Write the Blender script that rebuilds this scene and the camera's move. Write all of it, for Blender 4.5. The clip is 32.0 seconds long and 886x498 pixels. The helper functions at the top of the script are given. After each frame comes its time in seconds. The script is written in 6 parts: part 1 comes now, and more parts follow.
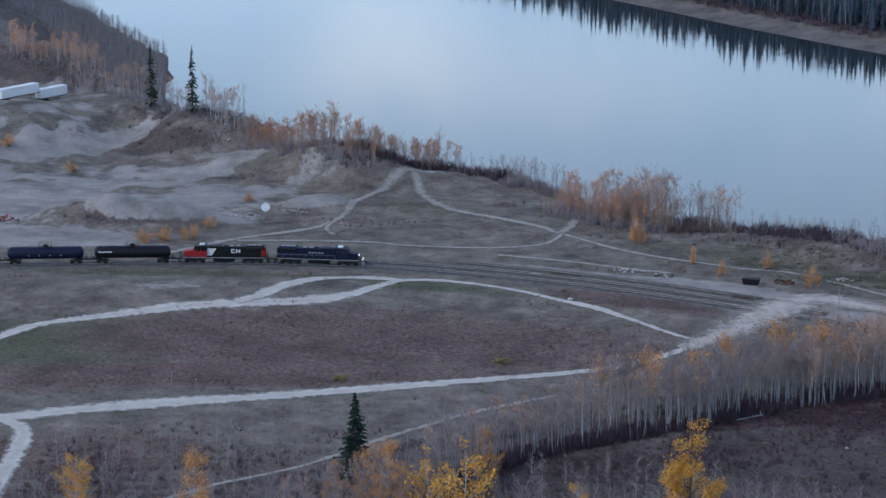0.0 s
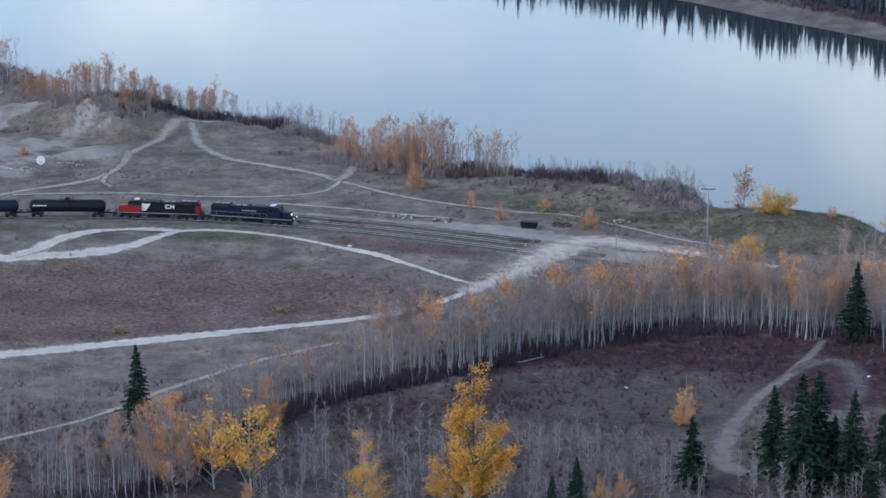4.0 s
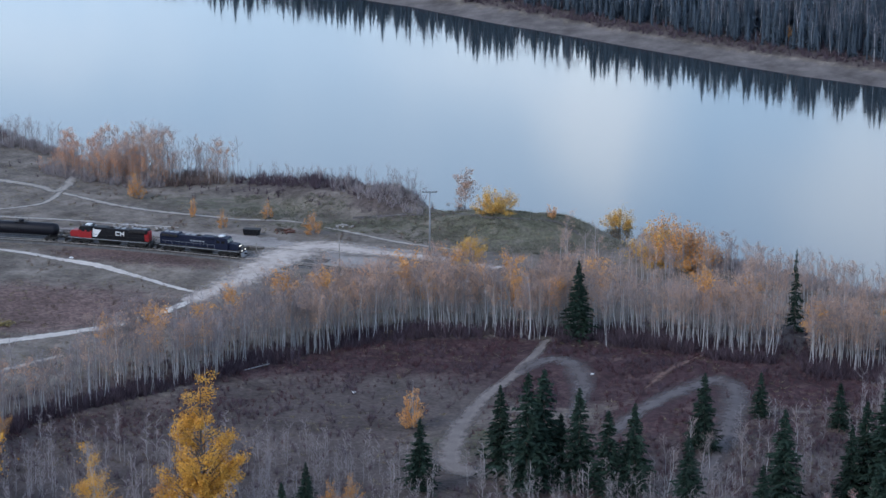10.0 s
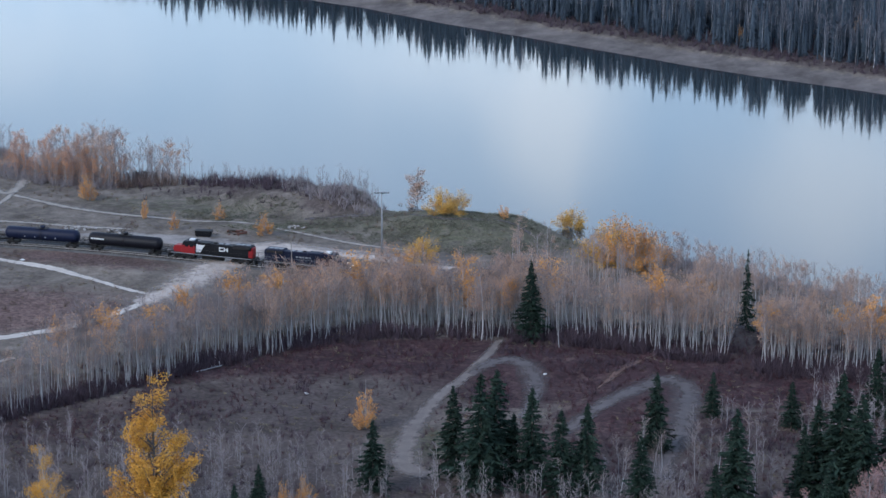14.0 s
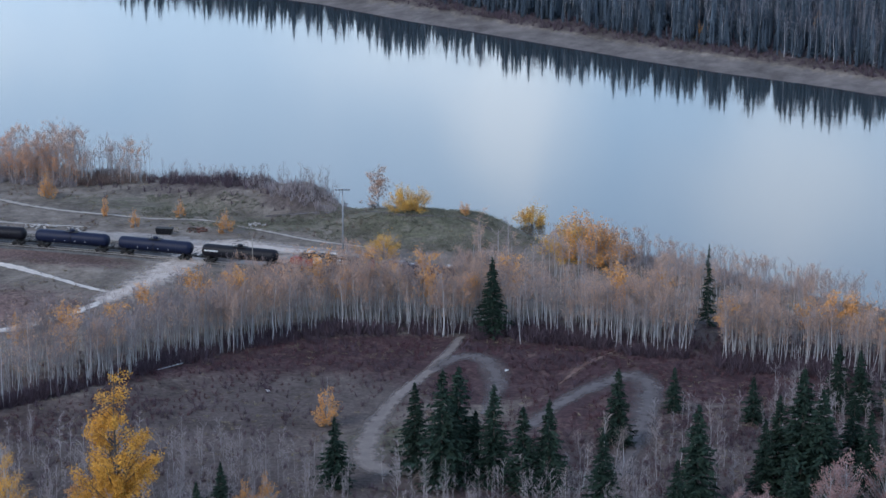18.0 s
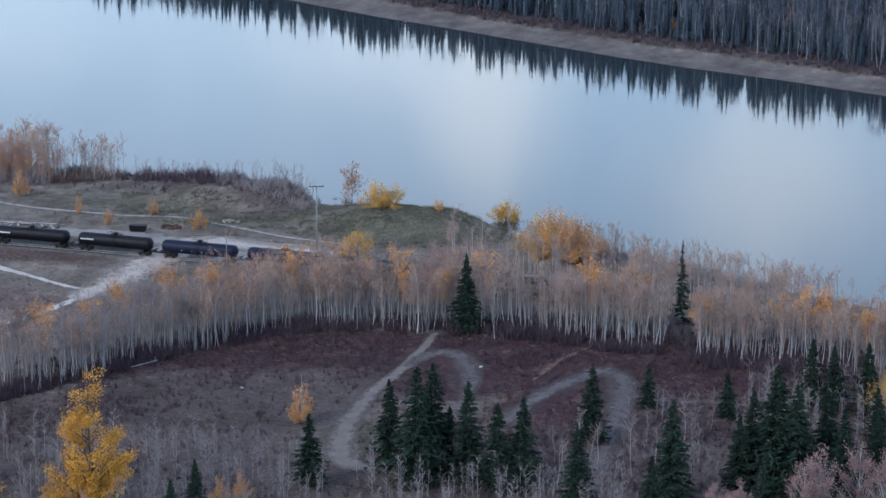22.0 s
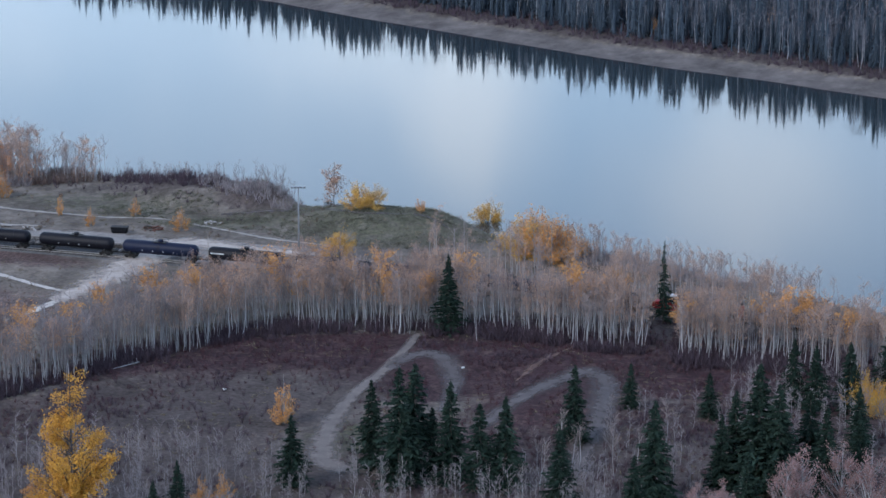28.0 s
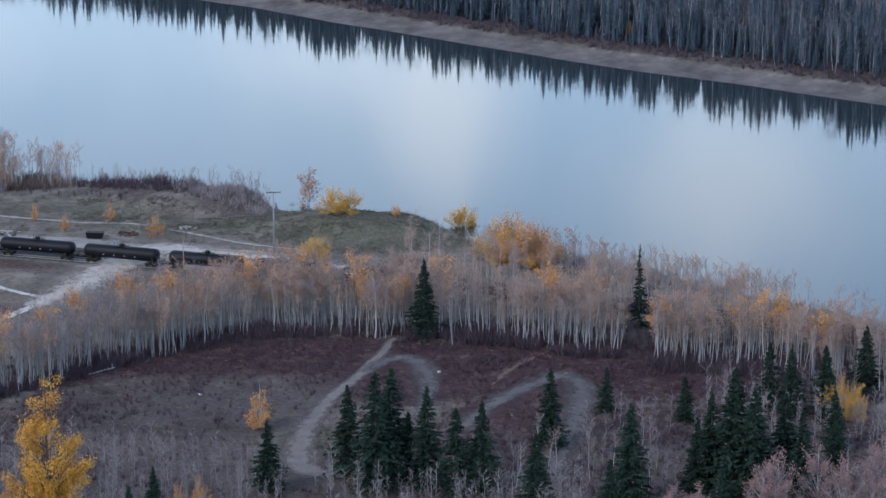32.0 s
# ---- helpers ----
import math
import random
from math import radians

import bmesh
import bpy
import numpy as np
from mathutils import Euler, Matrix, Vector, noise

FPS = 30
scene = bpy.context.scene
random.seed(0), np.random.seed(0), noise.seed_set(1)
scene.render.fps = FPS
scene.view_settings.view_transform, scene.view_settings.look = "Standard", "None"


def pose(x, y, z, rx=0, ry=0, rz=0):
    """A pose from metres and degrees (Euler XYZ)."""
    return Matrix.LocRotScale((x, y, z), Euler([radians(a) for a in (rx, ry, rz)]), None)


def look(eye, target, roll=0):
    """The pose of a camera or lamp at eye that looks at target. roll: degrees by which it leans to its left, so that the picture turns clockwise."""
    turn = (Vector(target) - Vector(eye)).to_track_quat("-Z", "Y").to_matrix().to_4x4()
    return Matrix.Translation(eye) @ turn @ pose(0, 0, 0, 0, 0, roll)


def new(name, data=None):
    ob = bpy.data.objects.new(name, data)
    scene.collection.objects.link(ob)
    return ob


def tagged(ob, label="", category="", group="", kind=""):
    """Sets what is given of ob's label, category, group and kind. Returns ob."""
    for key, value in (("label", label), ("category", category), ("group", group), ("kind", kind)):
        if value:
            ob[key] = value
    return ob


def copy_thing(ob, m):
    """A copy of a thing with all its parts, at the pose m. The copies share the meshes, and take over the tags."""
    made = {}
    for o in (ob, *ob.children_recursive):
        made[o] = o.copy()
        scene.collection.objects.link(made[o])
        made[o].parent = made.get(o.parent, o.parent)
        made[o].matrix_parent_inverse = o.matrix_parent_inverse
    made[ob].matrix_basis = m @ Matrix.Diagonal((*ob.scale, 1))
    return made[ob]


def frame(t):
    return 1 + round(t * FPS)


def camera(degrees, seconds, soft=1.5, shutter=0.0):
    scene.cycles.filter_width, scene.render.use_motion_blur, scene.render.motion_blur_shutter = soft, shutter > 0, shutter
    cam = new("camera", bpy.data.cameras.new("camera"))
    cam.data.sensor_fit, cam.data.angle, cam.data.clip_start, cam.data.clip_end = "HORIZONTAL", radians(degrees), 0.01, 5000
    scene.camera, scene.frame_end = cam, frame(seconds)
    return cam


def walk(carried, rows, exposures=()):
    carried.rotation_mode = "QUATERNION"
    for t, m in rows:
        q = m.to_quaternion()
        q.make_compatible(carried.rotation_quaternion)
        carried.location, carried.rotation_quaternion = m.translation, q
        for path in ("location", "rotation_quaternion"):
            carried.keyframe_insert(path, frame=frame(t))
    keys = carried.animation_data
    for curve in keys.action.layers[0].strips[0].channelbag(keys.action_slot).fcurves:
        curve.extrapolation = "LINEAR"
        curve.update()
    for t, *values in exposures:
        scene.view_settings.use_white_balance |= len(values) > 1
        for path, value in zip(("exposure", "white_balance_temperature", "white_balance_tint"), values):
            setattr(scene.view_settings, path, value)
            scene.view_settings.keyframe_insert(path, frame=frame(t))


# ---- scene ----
cam = camera(17.823, 32.0, soft=1.5)
EYE = (0.0, 0.0, 168.0)
PATH = [  # seconds, turn to the right, tilt down, lean (degrees)
    (0.0, -11.171, 13.668, 0.061),
    (0.2, -11.132, 14.104, 0.055),
    (0.5, -11.074, 14.523, 0.046),
    (1.0, -10.734, 14.738, 0.018),
    (1.2, -10.332, 14.736, 0.016),
    (1.5, -9.122, 14.733, 0.013),
    (1.8, -7.640, 14.729, -0.013),
    (2.0, -6.925, 14.726, -0.030),
    (2.5, -6.735, 14.722, -0.043),
    (3.0, -6.673, 14.723, -0.059),
    (3.5, -6.595, 14.730, -0.039),
    (5.5, -5.946, 14.709, -0.020),
    (5.7, -5.599, 14.706, -0.019),
    (6.0, -5.038, 14.702, -0.017),
    (6.2, -4.247, 14.701, -0.045),
    (6.5, -2.578, 14.699, -0.088),
    (6.8, -1.623, 14.696, -0.059),
    (7.0, -1.389, 14.693, -0.040),
    (7.5, -1.294, 14.691, -0.062),
    (8.0, -1.209, 14.673, -0.030),
    (9.0, -0.995, 14.644, -0.021),
    (10.0, -0.756, 14.615, 0.009),
    (11.0, -0.511, 14.594, 0.048),
    (12.0, -0.258, 14.588, 0.027),
    (13.0, -0.000, 14.595, 0.022),
    (14.0, 0.246, 14.601, 0.044),
    (14.5, 0.362, 14.604, 0.052),
    (16.5, 0.798, 14.612, 0.032),
    (17.0, 0.892, 14.632, 0.035),
    (18.0, 1.062, 14.667, 0.032),
    (19.0, 1.217, 14.699, 0.016),
    (20.0, 1.359, 14.740, 0.052),
    (21.0, 1.498, 14.745, -0.002),
    (22.0, 1.606, 14.740, 0.031),
    (23.0, 1.714, 14.721, 0.026),
    (24.0, 1.791, 14.712, 0.007),
    (25.0, 1.861, 14.706, -0.020),
    (25.5, 1.887, 14.721, -0.011),
    (27.5, 1.969, 14.722, -0.008),
    (28.0, 1.985, 14.722, -0.011),
    (29.0, 2.007, 14.687, -0.023),
    (30.0, 2.022, 14.650, -0.045),
    (31.0, 2.012, 14.633, -0.047),
    (31.5, 2.007, 14.633, -0.066),
    (31.7, 2.030, 14.633, -0.063),
    (31.9, 2.282, 14.634, -0.060),
    (32.0, 2.500, 14.634, -0.058),
]


def aim(turn, tilt, lean):
    """A pose at the hovering point, turned to the right, tilted down, leaning to its left."""
    return pose(*EYE, 90 - tilt, 0, -turn) @ pose(0, 0, 0, 0, 0, lean)


# the picture brightens a little in the first seconds
LIGHT_ROWS = [  # seconds, stops, kelvin, tint
    (0.0, -0.05, 6200, 10), (0.5, 0.10, 6350, 10), (1.0, 0.26, 6500, 10), (2.0, 0.34, 6500, 10), (6.0, 0.33, 6450, 10), (9.0, 0.34, 6420, 10), (32.0, 0.34, 6420, 10)]
walk(cam, [(t, aim(a, b, c)) for t, a, b, c in PATH], LIGHT_ROWS)

# ---- world, sun, exposure ----
world = bpy.data.worlds.new("sky")
scene.world = world
world.use_nodes = True
wn, wl = world.node_tree.nodes, world.node_tree.links
wn.clear()


def wnode(kind, **values):
    n = wn.new(kind)
    for key, value in values.items():
        n.inputs[key].default_value = value
    return n


sky = wn.new("ShaderNodeTexSky")
sky.sky_type, sky.sun_disc = "NISHITA", False
sky.sun_elevation, sky.sun_rotation = radians(9), radians(-70)
sky.altitude, sky.air_density, sky.dust_density, sky.ozone_density = 400, 1.0, 1.5, 1.5
coords = wn.new("ShaderNodeTexCoord")
stretch = wnode("ShaderNodeMapping")
stretch.inputs["Scale"].default_value = (1.0, 1.0, 0.75)
stretch.inputs["Location"].default_value = (0.18, 0.66, 0.3)
stretch.inputs["Rotation"].default_value = (0, 0, radians(7.1))
clouds = wnode("ShaderNodeTexNoise", Scale=12.0, Detail=3.0, Roughness=0.5)
cover = wn.new("ShaderNodeValToRGB")
cover.color_ramp.elements[0].position, cover.color_ramp.elements[0].color = 0.37, (0, 0, 0, 1)
cover.color_ramp.elements[1].position, cover.color_ramp.elements[1].color = 0.64, (1, 1, 1, 1)
split = wn.new("ShaderNodeSeparateXYZ")
rise = wn.new("ShaderNodeValToRGB")
rise.color_ramp.elements[0].position, rise.color_ramp.elements[0].color = 0.0, (1.43, 1.72, 2.09, 1)
rise.color_ramp.elements[1].position, rise.color_ramp.elements[1].color = 1.0, (0.305, 0.372, 0.57, 1)
mid = rise.color_ramp.elements.new(0.36)
mid.color = (0.555, 0.685, 0.965, 1)
blue = wnode("ShaderNodeMix", Factor=0.75)
blue.data_type = "RGBA"
blue.inputs["A"].default_value = (1, 1, 1, 1)
grey = wn.new("ShaderNodeMix")
grey.data_type = "RGBA"
scaled = wn.new("ShaderNodeMix")
scaled.data_type, scaled.blend_type = "RGBA", "MULTIPLY"
scaled.inputs["Factor"].default_value = 1.0
scaled.inputs["B"].default_value = (0.70, 0.82, 0.90, 1)
cream = wn.new("ShaderNodeMix")
cream.data_type, cream.blend_type = "RGBA", "MULTIPLY"
cream.inputs["Factor"].default_value = 1.0
cream.inputs["B"].default_value = (1.30, 1.21, 1.09, 1)
back = wnode("ShaderNodeBackground", Strength=1.0)
faint = wnode("ShaderNodeBackground", Strength=0.05)
both = wn.new("ShaderNodeAddShader")
wout = wn.new("ShaderNodeOutputWorld")
wl.new(coords.outputs["Generated"], stretch.inputs["Vector"])
wl.new(stretch.outputs["Vector"], clouds.inputs["Vector"])
wl.new(clouds.outputs["Fac"], cover.inputs["Fac"])
wl.new(coords.outputs["Generated"], split.inputs["Vector"])
wl.new(split.outputs["Z"], rise.inputs["Fac"])
wl.new(rise.outputs["Color"], scaled.inputs["A"])
# soft banks of thin cloud low in the north: where they stand (as a direction), their reach, how thick
CLOUDS = [((0.047, 0.975, 0.213), (0.034, 0.2, 0.050), 1.0), ((0.140, 0.960, 0.236), (0.075, 0.2, 0.050), 0.8), ((0.005, 0.978, 0.190), (0.075, 0.2, 0.024), 0.6),
          ((-0.150, 0.971, 0.180), (0.090, 0.2, 0.034), 0.6), ((-0.215, 0.964, 0.172), (0.060, 0.2, 0.030), 0.7), ((-0.120, 0.965, 0.225), (0.07, 0.2, 0.018), 0.35)]
wisps = wnode("ShaderNodeTexNoise", Scale=26.0, Detail=3.0, Roughness=0.55)
bend = wn.new("ShaderNodeVectorMath")
bend.operation = "MULTIPLY_ADD"
bend.inputs[1].default_value = (0.05, 0.0, 0.05)
wl.new(coords.outputs["Generated"], wisps.inputs["Vector"])
wl.new(wisps.outputs["Color"], bend.inputs[0])
wl.new(coords.outputs["Generated"], bend.inputs[2])
total = cover.outputs["Color"]
thin = wn.new("ShaderNodeMath")
thin.operation = "MULTIPLY"
thin.inputs[1].default_value = 0.22
wl.new(total, thin.inputs[0])
total = thin.outputs[0]
for centre, reach, thick_ in CLOUDS:
    spot = wn.new("ShaderNodeMapping")
    spot.vector_type = "TEXTURE"
    spot.inputs["Location"].default_value = (centre[0] + 0.025, centre[1], centre[2] + 0.025)
    spot.inputs["Scale"].default_value = reach
    fade = wn.new("ShaderNodeTexGradient")
    fade.gradient_type = "SPHERICAL"
    ease = wn.new("ShaderNodeMapRange")
    ease.interpolation_type = "SMOOTHSTEP"
    ease.inputs["To Max"].default_value = thick_
    add = wn.new("ShaderNodeMath")
    add.operation, add.use_clamp = "ADD", True
    wl.new(bend.outputs[0], spot.inputs["Vector"])
    wl.new(spot.outputs["Vector"], fade.inputs["Vector"])
    wl.new(fade.outputs["Fac"], ease.inputs["Value"])
    wl.new(ease.outputs["Result"], add.inputs[0])
    wl.new(total, add.inputs[1])
    total = add.outputs[0]
wl.new(total, grey.inputs["Factor"])
wl.new(scaled.outputs["Result"], grey.inputs["A"])
wl.new(rise.outputs["Color"], cream.inputs["A"])
wl.new(cream.outputs["Result"], grey.inputs["B"])
wl.new(grey.outputs["Result"], back.inputs["Color"])
wl.new(sky.outputs["Color"], faint.inputs["Color"])
wl.new(back.outputs["Background"], both.inputs[0])
wl.new(faint.outputs["Background"], both.inputs[1])
wl.new(both.outputs["Shader"], wout.inputs["Surface"])

sun = new("sun", bpy.data.lights.new("sun", "SUN"))
sun.data.energy, sun.data.angle, sun.data.color = 1.25, radians(18), (1.0, 0.98, 0.96)
sun.matrix_world = look((-300, 350, 260), (0, 600, 0))

# ---- materials ----


class Nodes:
    """A node material under construction."""

    def __init__(self, name):
        self.m = bpy.data.materials.new(name)
        self.m.use_nodes = True
        self.t = self.m.node_tree
        self.b = self.t.nodes["Principled BSDF"]

    def add(self, kind, **values):
        n = self.t.nodes.new(kind)
        for key, value in values.items():
            n.inputs[key].default_value = value
        return n

    def link(self, a, b):
        self.t.links.new(a, b)

    def noise(self, scale, detail=3.0, rough=0.55, vector=None):
        n = self.add("ShaderNodeTexNoise", Scale=scale, Detail=detail, Roughness=rough)
        if vector is None:
            c = self.add("ShaderNodeNewGeometry")
            vector = c.outputs["Position"]
        self.link(vector, n.inputs["Vector"])
        return n.outputs["Fac"]

    def ramp(self, fac, *stops):
        r = self.add("ShaderNodeValToRGB")
        els = r.color_ramp.elements
        els[0].position, els[0].color = stops[0][0], (*stops[0][1], 1)
        els[1].position, els[1].color = stops[-1][0], (*stops[-1][1], 1)
        for p, c in stops[1:-1]:
            els.new(p).color = (*c, 1)
        self.link(fac, r.inputs["Fac"])
        return r.outputs["Color"]

    def mix(self, fac, a, b, how="MIX"):
        n = self.add("ShaderNodeMix")
        n.data_type, n.blend_type = "RGBA", how
        for value, key in ((fac, "Factor"), (a, "A"), (b, "B")):
            if hasattr(value, "is_linked"):
                self.link(value, n.inputs[key])
            elif key == "Factor":
                n.inputs[key].default_value = value
            else:
                n.inputs[key].default_value = (*value, 1)
        return n.outputs["Result"]

    def math(self, how, a, b=0.0):
        n = self.add("ShaderNodeMath")
        n.operation = how
        for value, k in ((a, 0), (b, 1)):
            if hasattr(value, "is_linked"):
                self.link(value, n.inputs[k])
            else:
                n.inputs[k].default_value = value
        return n.outputs[0]

    def attr(self, name):
        n = self.add("ShaderNodeAttribute")
        n.attribute_name = name
        return n.outputs["Fac"]

    def done(self, color, rough=0.8, metal=0.0, bump=None, strength=0.3, distance=0.1):
        if hasattr(color, "is_linked"):
            self.link(color, self.b.inputs["Base Color"])
        else:
            self.b.inputs["Base Color"].default_value = (*color, 1)
        self.b.inputs["Roughness"].default_value = rough
        self.b.inputs["Metallic"].default_value = metal
        if bump is not None:
            n = self.add("ShaderNodeBump", Strength=strength, Distance=distance)
            self.link(bump, n.inputs["Height"])
            self.link(n.outputs["Normal"], self.b.inputs["Normal"])
        return self.m


def speckled(name, dark, light, scale=2.0, rough=0.8, metal=0.0, fine=20.0, bump=0.2, by_object=0.0, by_island=0.0):
    """A surface that wavers between two colours at two scales; pieces may differ from one another."""
    k = Nodes(name)
    c = k.ramp(k.noise(scale, 4), (0.32, dark), (0.68, light))
    c = k.mix(0.35, c, k.ramp(k.noise(fine, 2), (0.35, dark), (0.65, light)))
    if by_object:
        n = k.add("ShaderNodeObjectInfo")
        c = k.mix(by_object, c, k.ramp(n.outputs["Random"], (0.0, tuple(v * 0.45 for v in dark)), (1.0, tuple(min(1, v * 1.35) for v in light))))
    if by_island:
        n = k.add("ShaderNodeNewGeometry")
        c = k.mix(by_island, c, k.ramp(n.outputs["Random Per Island"], (0.0, tuple(v * 0.5 for v in dark)), (1.0, tuple(min(1, v * 1.4) for v in light))))
    return k.done(c, rough, metal, k.noise(fine, 2) if bump else None, bump, 0.05)


def ground_material():
    k = Nodes("ground_cover")
    big, mid, fine = k.noise(0.02, 5, 0.6), k.noise(0.16, 5, 0.65), k.noise(1.1, 4, 0.7)
    grit = k.noise(4.5, 3, 0.7)
    dry = k.ramp(mid, (0.34, (0.070, 0.056, 0.051)), (0.5, (0.195, 0.163, 0.145)), (0.66, (0.35, 0.30, 0.264)))
    dry = k.mix(0.5, dry, k.ramp(fine, (0.3, (0.07, 0.058, 0.05)), (0.7, (0.26, 0.225, 0.185))))
    green = k.ramp(fine, (0.3, (0.045, 0.050, 0.030)), (0.7, (0.15, 0.152, 0.096)))
    scrub = k.ramp(fine, (0.32, (0.058, 0.034, 0.034)), (0.52, (0.155, 0.098, 0.090)), (0.72, (0.27, 0.185, 0.163)))
    wine = k.ramp(fine, (0.3, (0.016, 0.0075, 0.010)), (0.5, (0.050, 0.024, 0.031)), (0.72, (0.112, 0.060, 0.067)))
    wine = k.mix(k.ramp(k.noise(0.28, 5, 0.7), (0.52, (0, 0, 0)), (0.66, (0.8, 0.8, 0.8))), wine, (0.15, 0.095, 0.085))
    gravel = k.ramp(mid, (0.3, (0.23, 0.205, 0.195)), (0.7, (0.49, 0.452, 0.43)))
    gravel = k.mix(0.5, gravel, k.ramp(grit, (0.3, (0.15, 0.134, 0.126)), (0.7, (0.44, 0.40, 0.375))))
    silt = k.ramp(mid, (0.3, (0.105, 0.092, 0.09)), (0.7, (0.20, 0.178, 0.172)))
    brush = k.ramp(fine, (0.3, (0.044, 0.035, 0.036)), (0.7, (0.15, 0.118, 0.110)))

    def edge(name, low=0.25, high=0.75):
        v = k.math("ADD", k.attr(name), k.math("MULTIPLY", k.math("SUBTRACT", k.noise(0.35, 5, 0.7), 0.5), 0.9))
        n = k.add("ShaderNodeMapRange")
        n.interpolation_type = "SMOOTHSTEP"
        k.link(v, n.inputs["Value"])
        n.inputs["From Min"].default_value, n.inputs["From Max"].default_value = low, high
        return n.outputs["Result"]

    c = k.mix(edge("green"), dry, green)
    c = k.mix(edge("scrub"), c, scrub)
    c = k.mix(edge("wine"), c, wine)
    c = k.mix(edge("brush"), c, brush)
    c = k.mix(edge("gravel", 0.38, 0.6), c, gravel)
    c = k.mix(edge("silt"), c, silt)
    c = k.mix(k.math("MULTIPLY", big, 0.35), c, (0.10, 0.082, 0.07))
    patches = k.ramp(k.noise(0.075, 6, 0.72), (0.36, (0.55, 0.54, 0.53)), (0.5, (0.95, 0.95, 0.95)), (0.66, (1.3, 1.28, 1.26)))
    c = k.mix(0.75, c, patches, "MULTIPLY")
    bumps = k.math("ADD", k.math("MULTIPLY", mid, 2.0), fine)
    return k.done(c, 0.95, 0, bumps, 0.5, 0.5)


def road_material(name, dark, light, soft=(0.48, 0.98)):
    k = Nodes(name)
    c = k.ramp(k.noise(0.25, 4), (0.3, dark), (0.7, light))
    c = k.mix(0.4, c, k.ramp(k.noise(3.0, 4, 0.7), (0.3, dark), (0.7, light)))
    tracks = k.attr("across")
    c = k.mix(k.math("MULTIPLY", k.math("GREATER_THAN", k.math("ABSOLUTE", k.math("SUBTRACT", k.math("ABSOLUTE", tracks), 0.45)), 0.2), 0.3), c, dark)
    m = k.done(c, 0.95, 0, k.noise(3.0, 3), 0.4, 0.1)
    clear = k.add("ShaderNodeBsdfTransparent")
    blend = k.add("ShaderNodeMixShader")
    worn = k.math("ADD", k.math("ABSOLUTE", tracks), k.math("MULTIPLY", k.math("SUBTRACT", k.noise(0.42, 5, 0.7), 0.5), 1.7))
    n = k.add("ShaderNodeMapRange")
    k.link(worn, n.inputs["Value"])
    n.inputs["From Min"].default_value, n.inputs["From Max"].default_value = soft
    k.link(n.outputs["Result"], blend.inputs["Fac"])
    k.link(k.b.outputs["BSDF"], blend.inputs[1])
    k.link(clear.outputs["BSDF"], blend.inputs[2])
    k.link(blend.outputs["Shader"], k.t.nodes["Material Output"].inputs["Surface"])
    return m


def water_material():
    k = Nodes("river_water")
    k.b.inputs["IOR"].default_value = 1.33
    k.b.inputs["Specular IOR Level"].default_value = 0.9
    c = k.ramp(k.noise(0.01, 3), (0.3, (0.020, 0.029, 0.035)), (0.7, (0.027, 0.038, 0.044)))
    return k.done(c, 0.07, 0, k.noise(0.35, 3), 0.03, 0.2)


GROUND = ground_material()
WATER = water_material()
CROSSING = road_material("worn_tan_gravel", (0.34, 0.28, 0.245), (0.63, 0.545, 0.485), (0.15, 1.0))
ROAD = road_material("pale_gravel_road", (0.37, 0.325, 0.290), (0.64, 0.582, 0.530))
DIRT = road_material("dark_dirt_track", (0.075, 0.063, 0.064), (0.165, 0.140, 0.140), (0.05, 1.05))
TRACK = road_material("trodden_dirt", (0.12, 0.098, 0.090), (0.27, 0.225, 0.205), (0.25, 1.05))
LITTER = road_material("reddish_leaf_litter", (0.10, 0.058, 0.050), (0.19, 0.118, 0.10), (0.0, 1.0))
TRAIL = road_material("dirt_trail", (0.22, 0.19, 0.165), (0.42, 0.375, 0.335), (0.2, 1.0))
BALLAST = speckled("crushed_stone", (0.055, 0.052, 0.053), (0.155, 0.147, 0.145), 0.5, 0.95, 0, 4.0)
STEEL = speckled("rail_steel", (0.16, 0.14, 0.13), (0.34, 0.32, 0.31), 1.0, 0.4, 0.6)
TIE = speckled("creosoted_timber", (0.03, 0.025, 0.022), (0.09, 0.075, 0.065), 1.0, 0.9, by_object=0.4)
BARK = speckled("aspen_bark", (0.17, 0.158, 0.160), (0.55, 0.53, 0.535), 1.2, 0.85, 0, 7.0, by_object=0.45, by_island=0.2)
TWIG = speckled("bare_twigs", (0.165, 0.132, 0.132), (0.41, 0.335, 0.32), 0.5, 0.9, 0, 3.0, 0, by_object=0.3, by_island=0.3)
TWIG_GREY = speckled("grey_sapling_twigs", (0.15, 0.130, 0.136), (0.37, 0.320, 0.326), 0.5, 0.9, 0, 3.0, 0, by_object=0.3, by_island=0.3)
BARK_GREY = speckled("dull_sapling_bark", (0.155, 0.146, 0.15), (0.45, 0.432, 0.438), 1.2, 0.85, 0, 7.0, by_object=0.3, by_island=0.3)
BARK_DULL = speckled("dark_sapling_bark", (0.125, 0.115, 0.118), (0.40, 0.376, 0.376), 1.2, 0.85, 0, 7.0, by_object=0.3, by_island=0.4)
TWIG_RED = speckled("reddish_twigs", (0.038, 0.019, 0.026), (0.135, 0.070, 0.080), 0.4, 0.9, 0, 3.0, 0, by_island=0.5)
TWIG_MID = speckled("brown_scrub_twigs", (0.085, 0.058, 0.054), (0.23, 0.165, 0.145), 0.4, 0.9, 0, 3.0, 0, by_island=0.5)
TWIG_DARK = speckled("dark_twigs", (0.040, 0.027, 0.037), (0.125, 0.090, 0.108), 0.4, 0.9, 0, 3.0, 0, by_island=0.5)
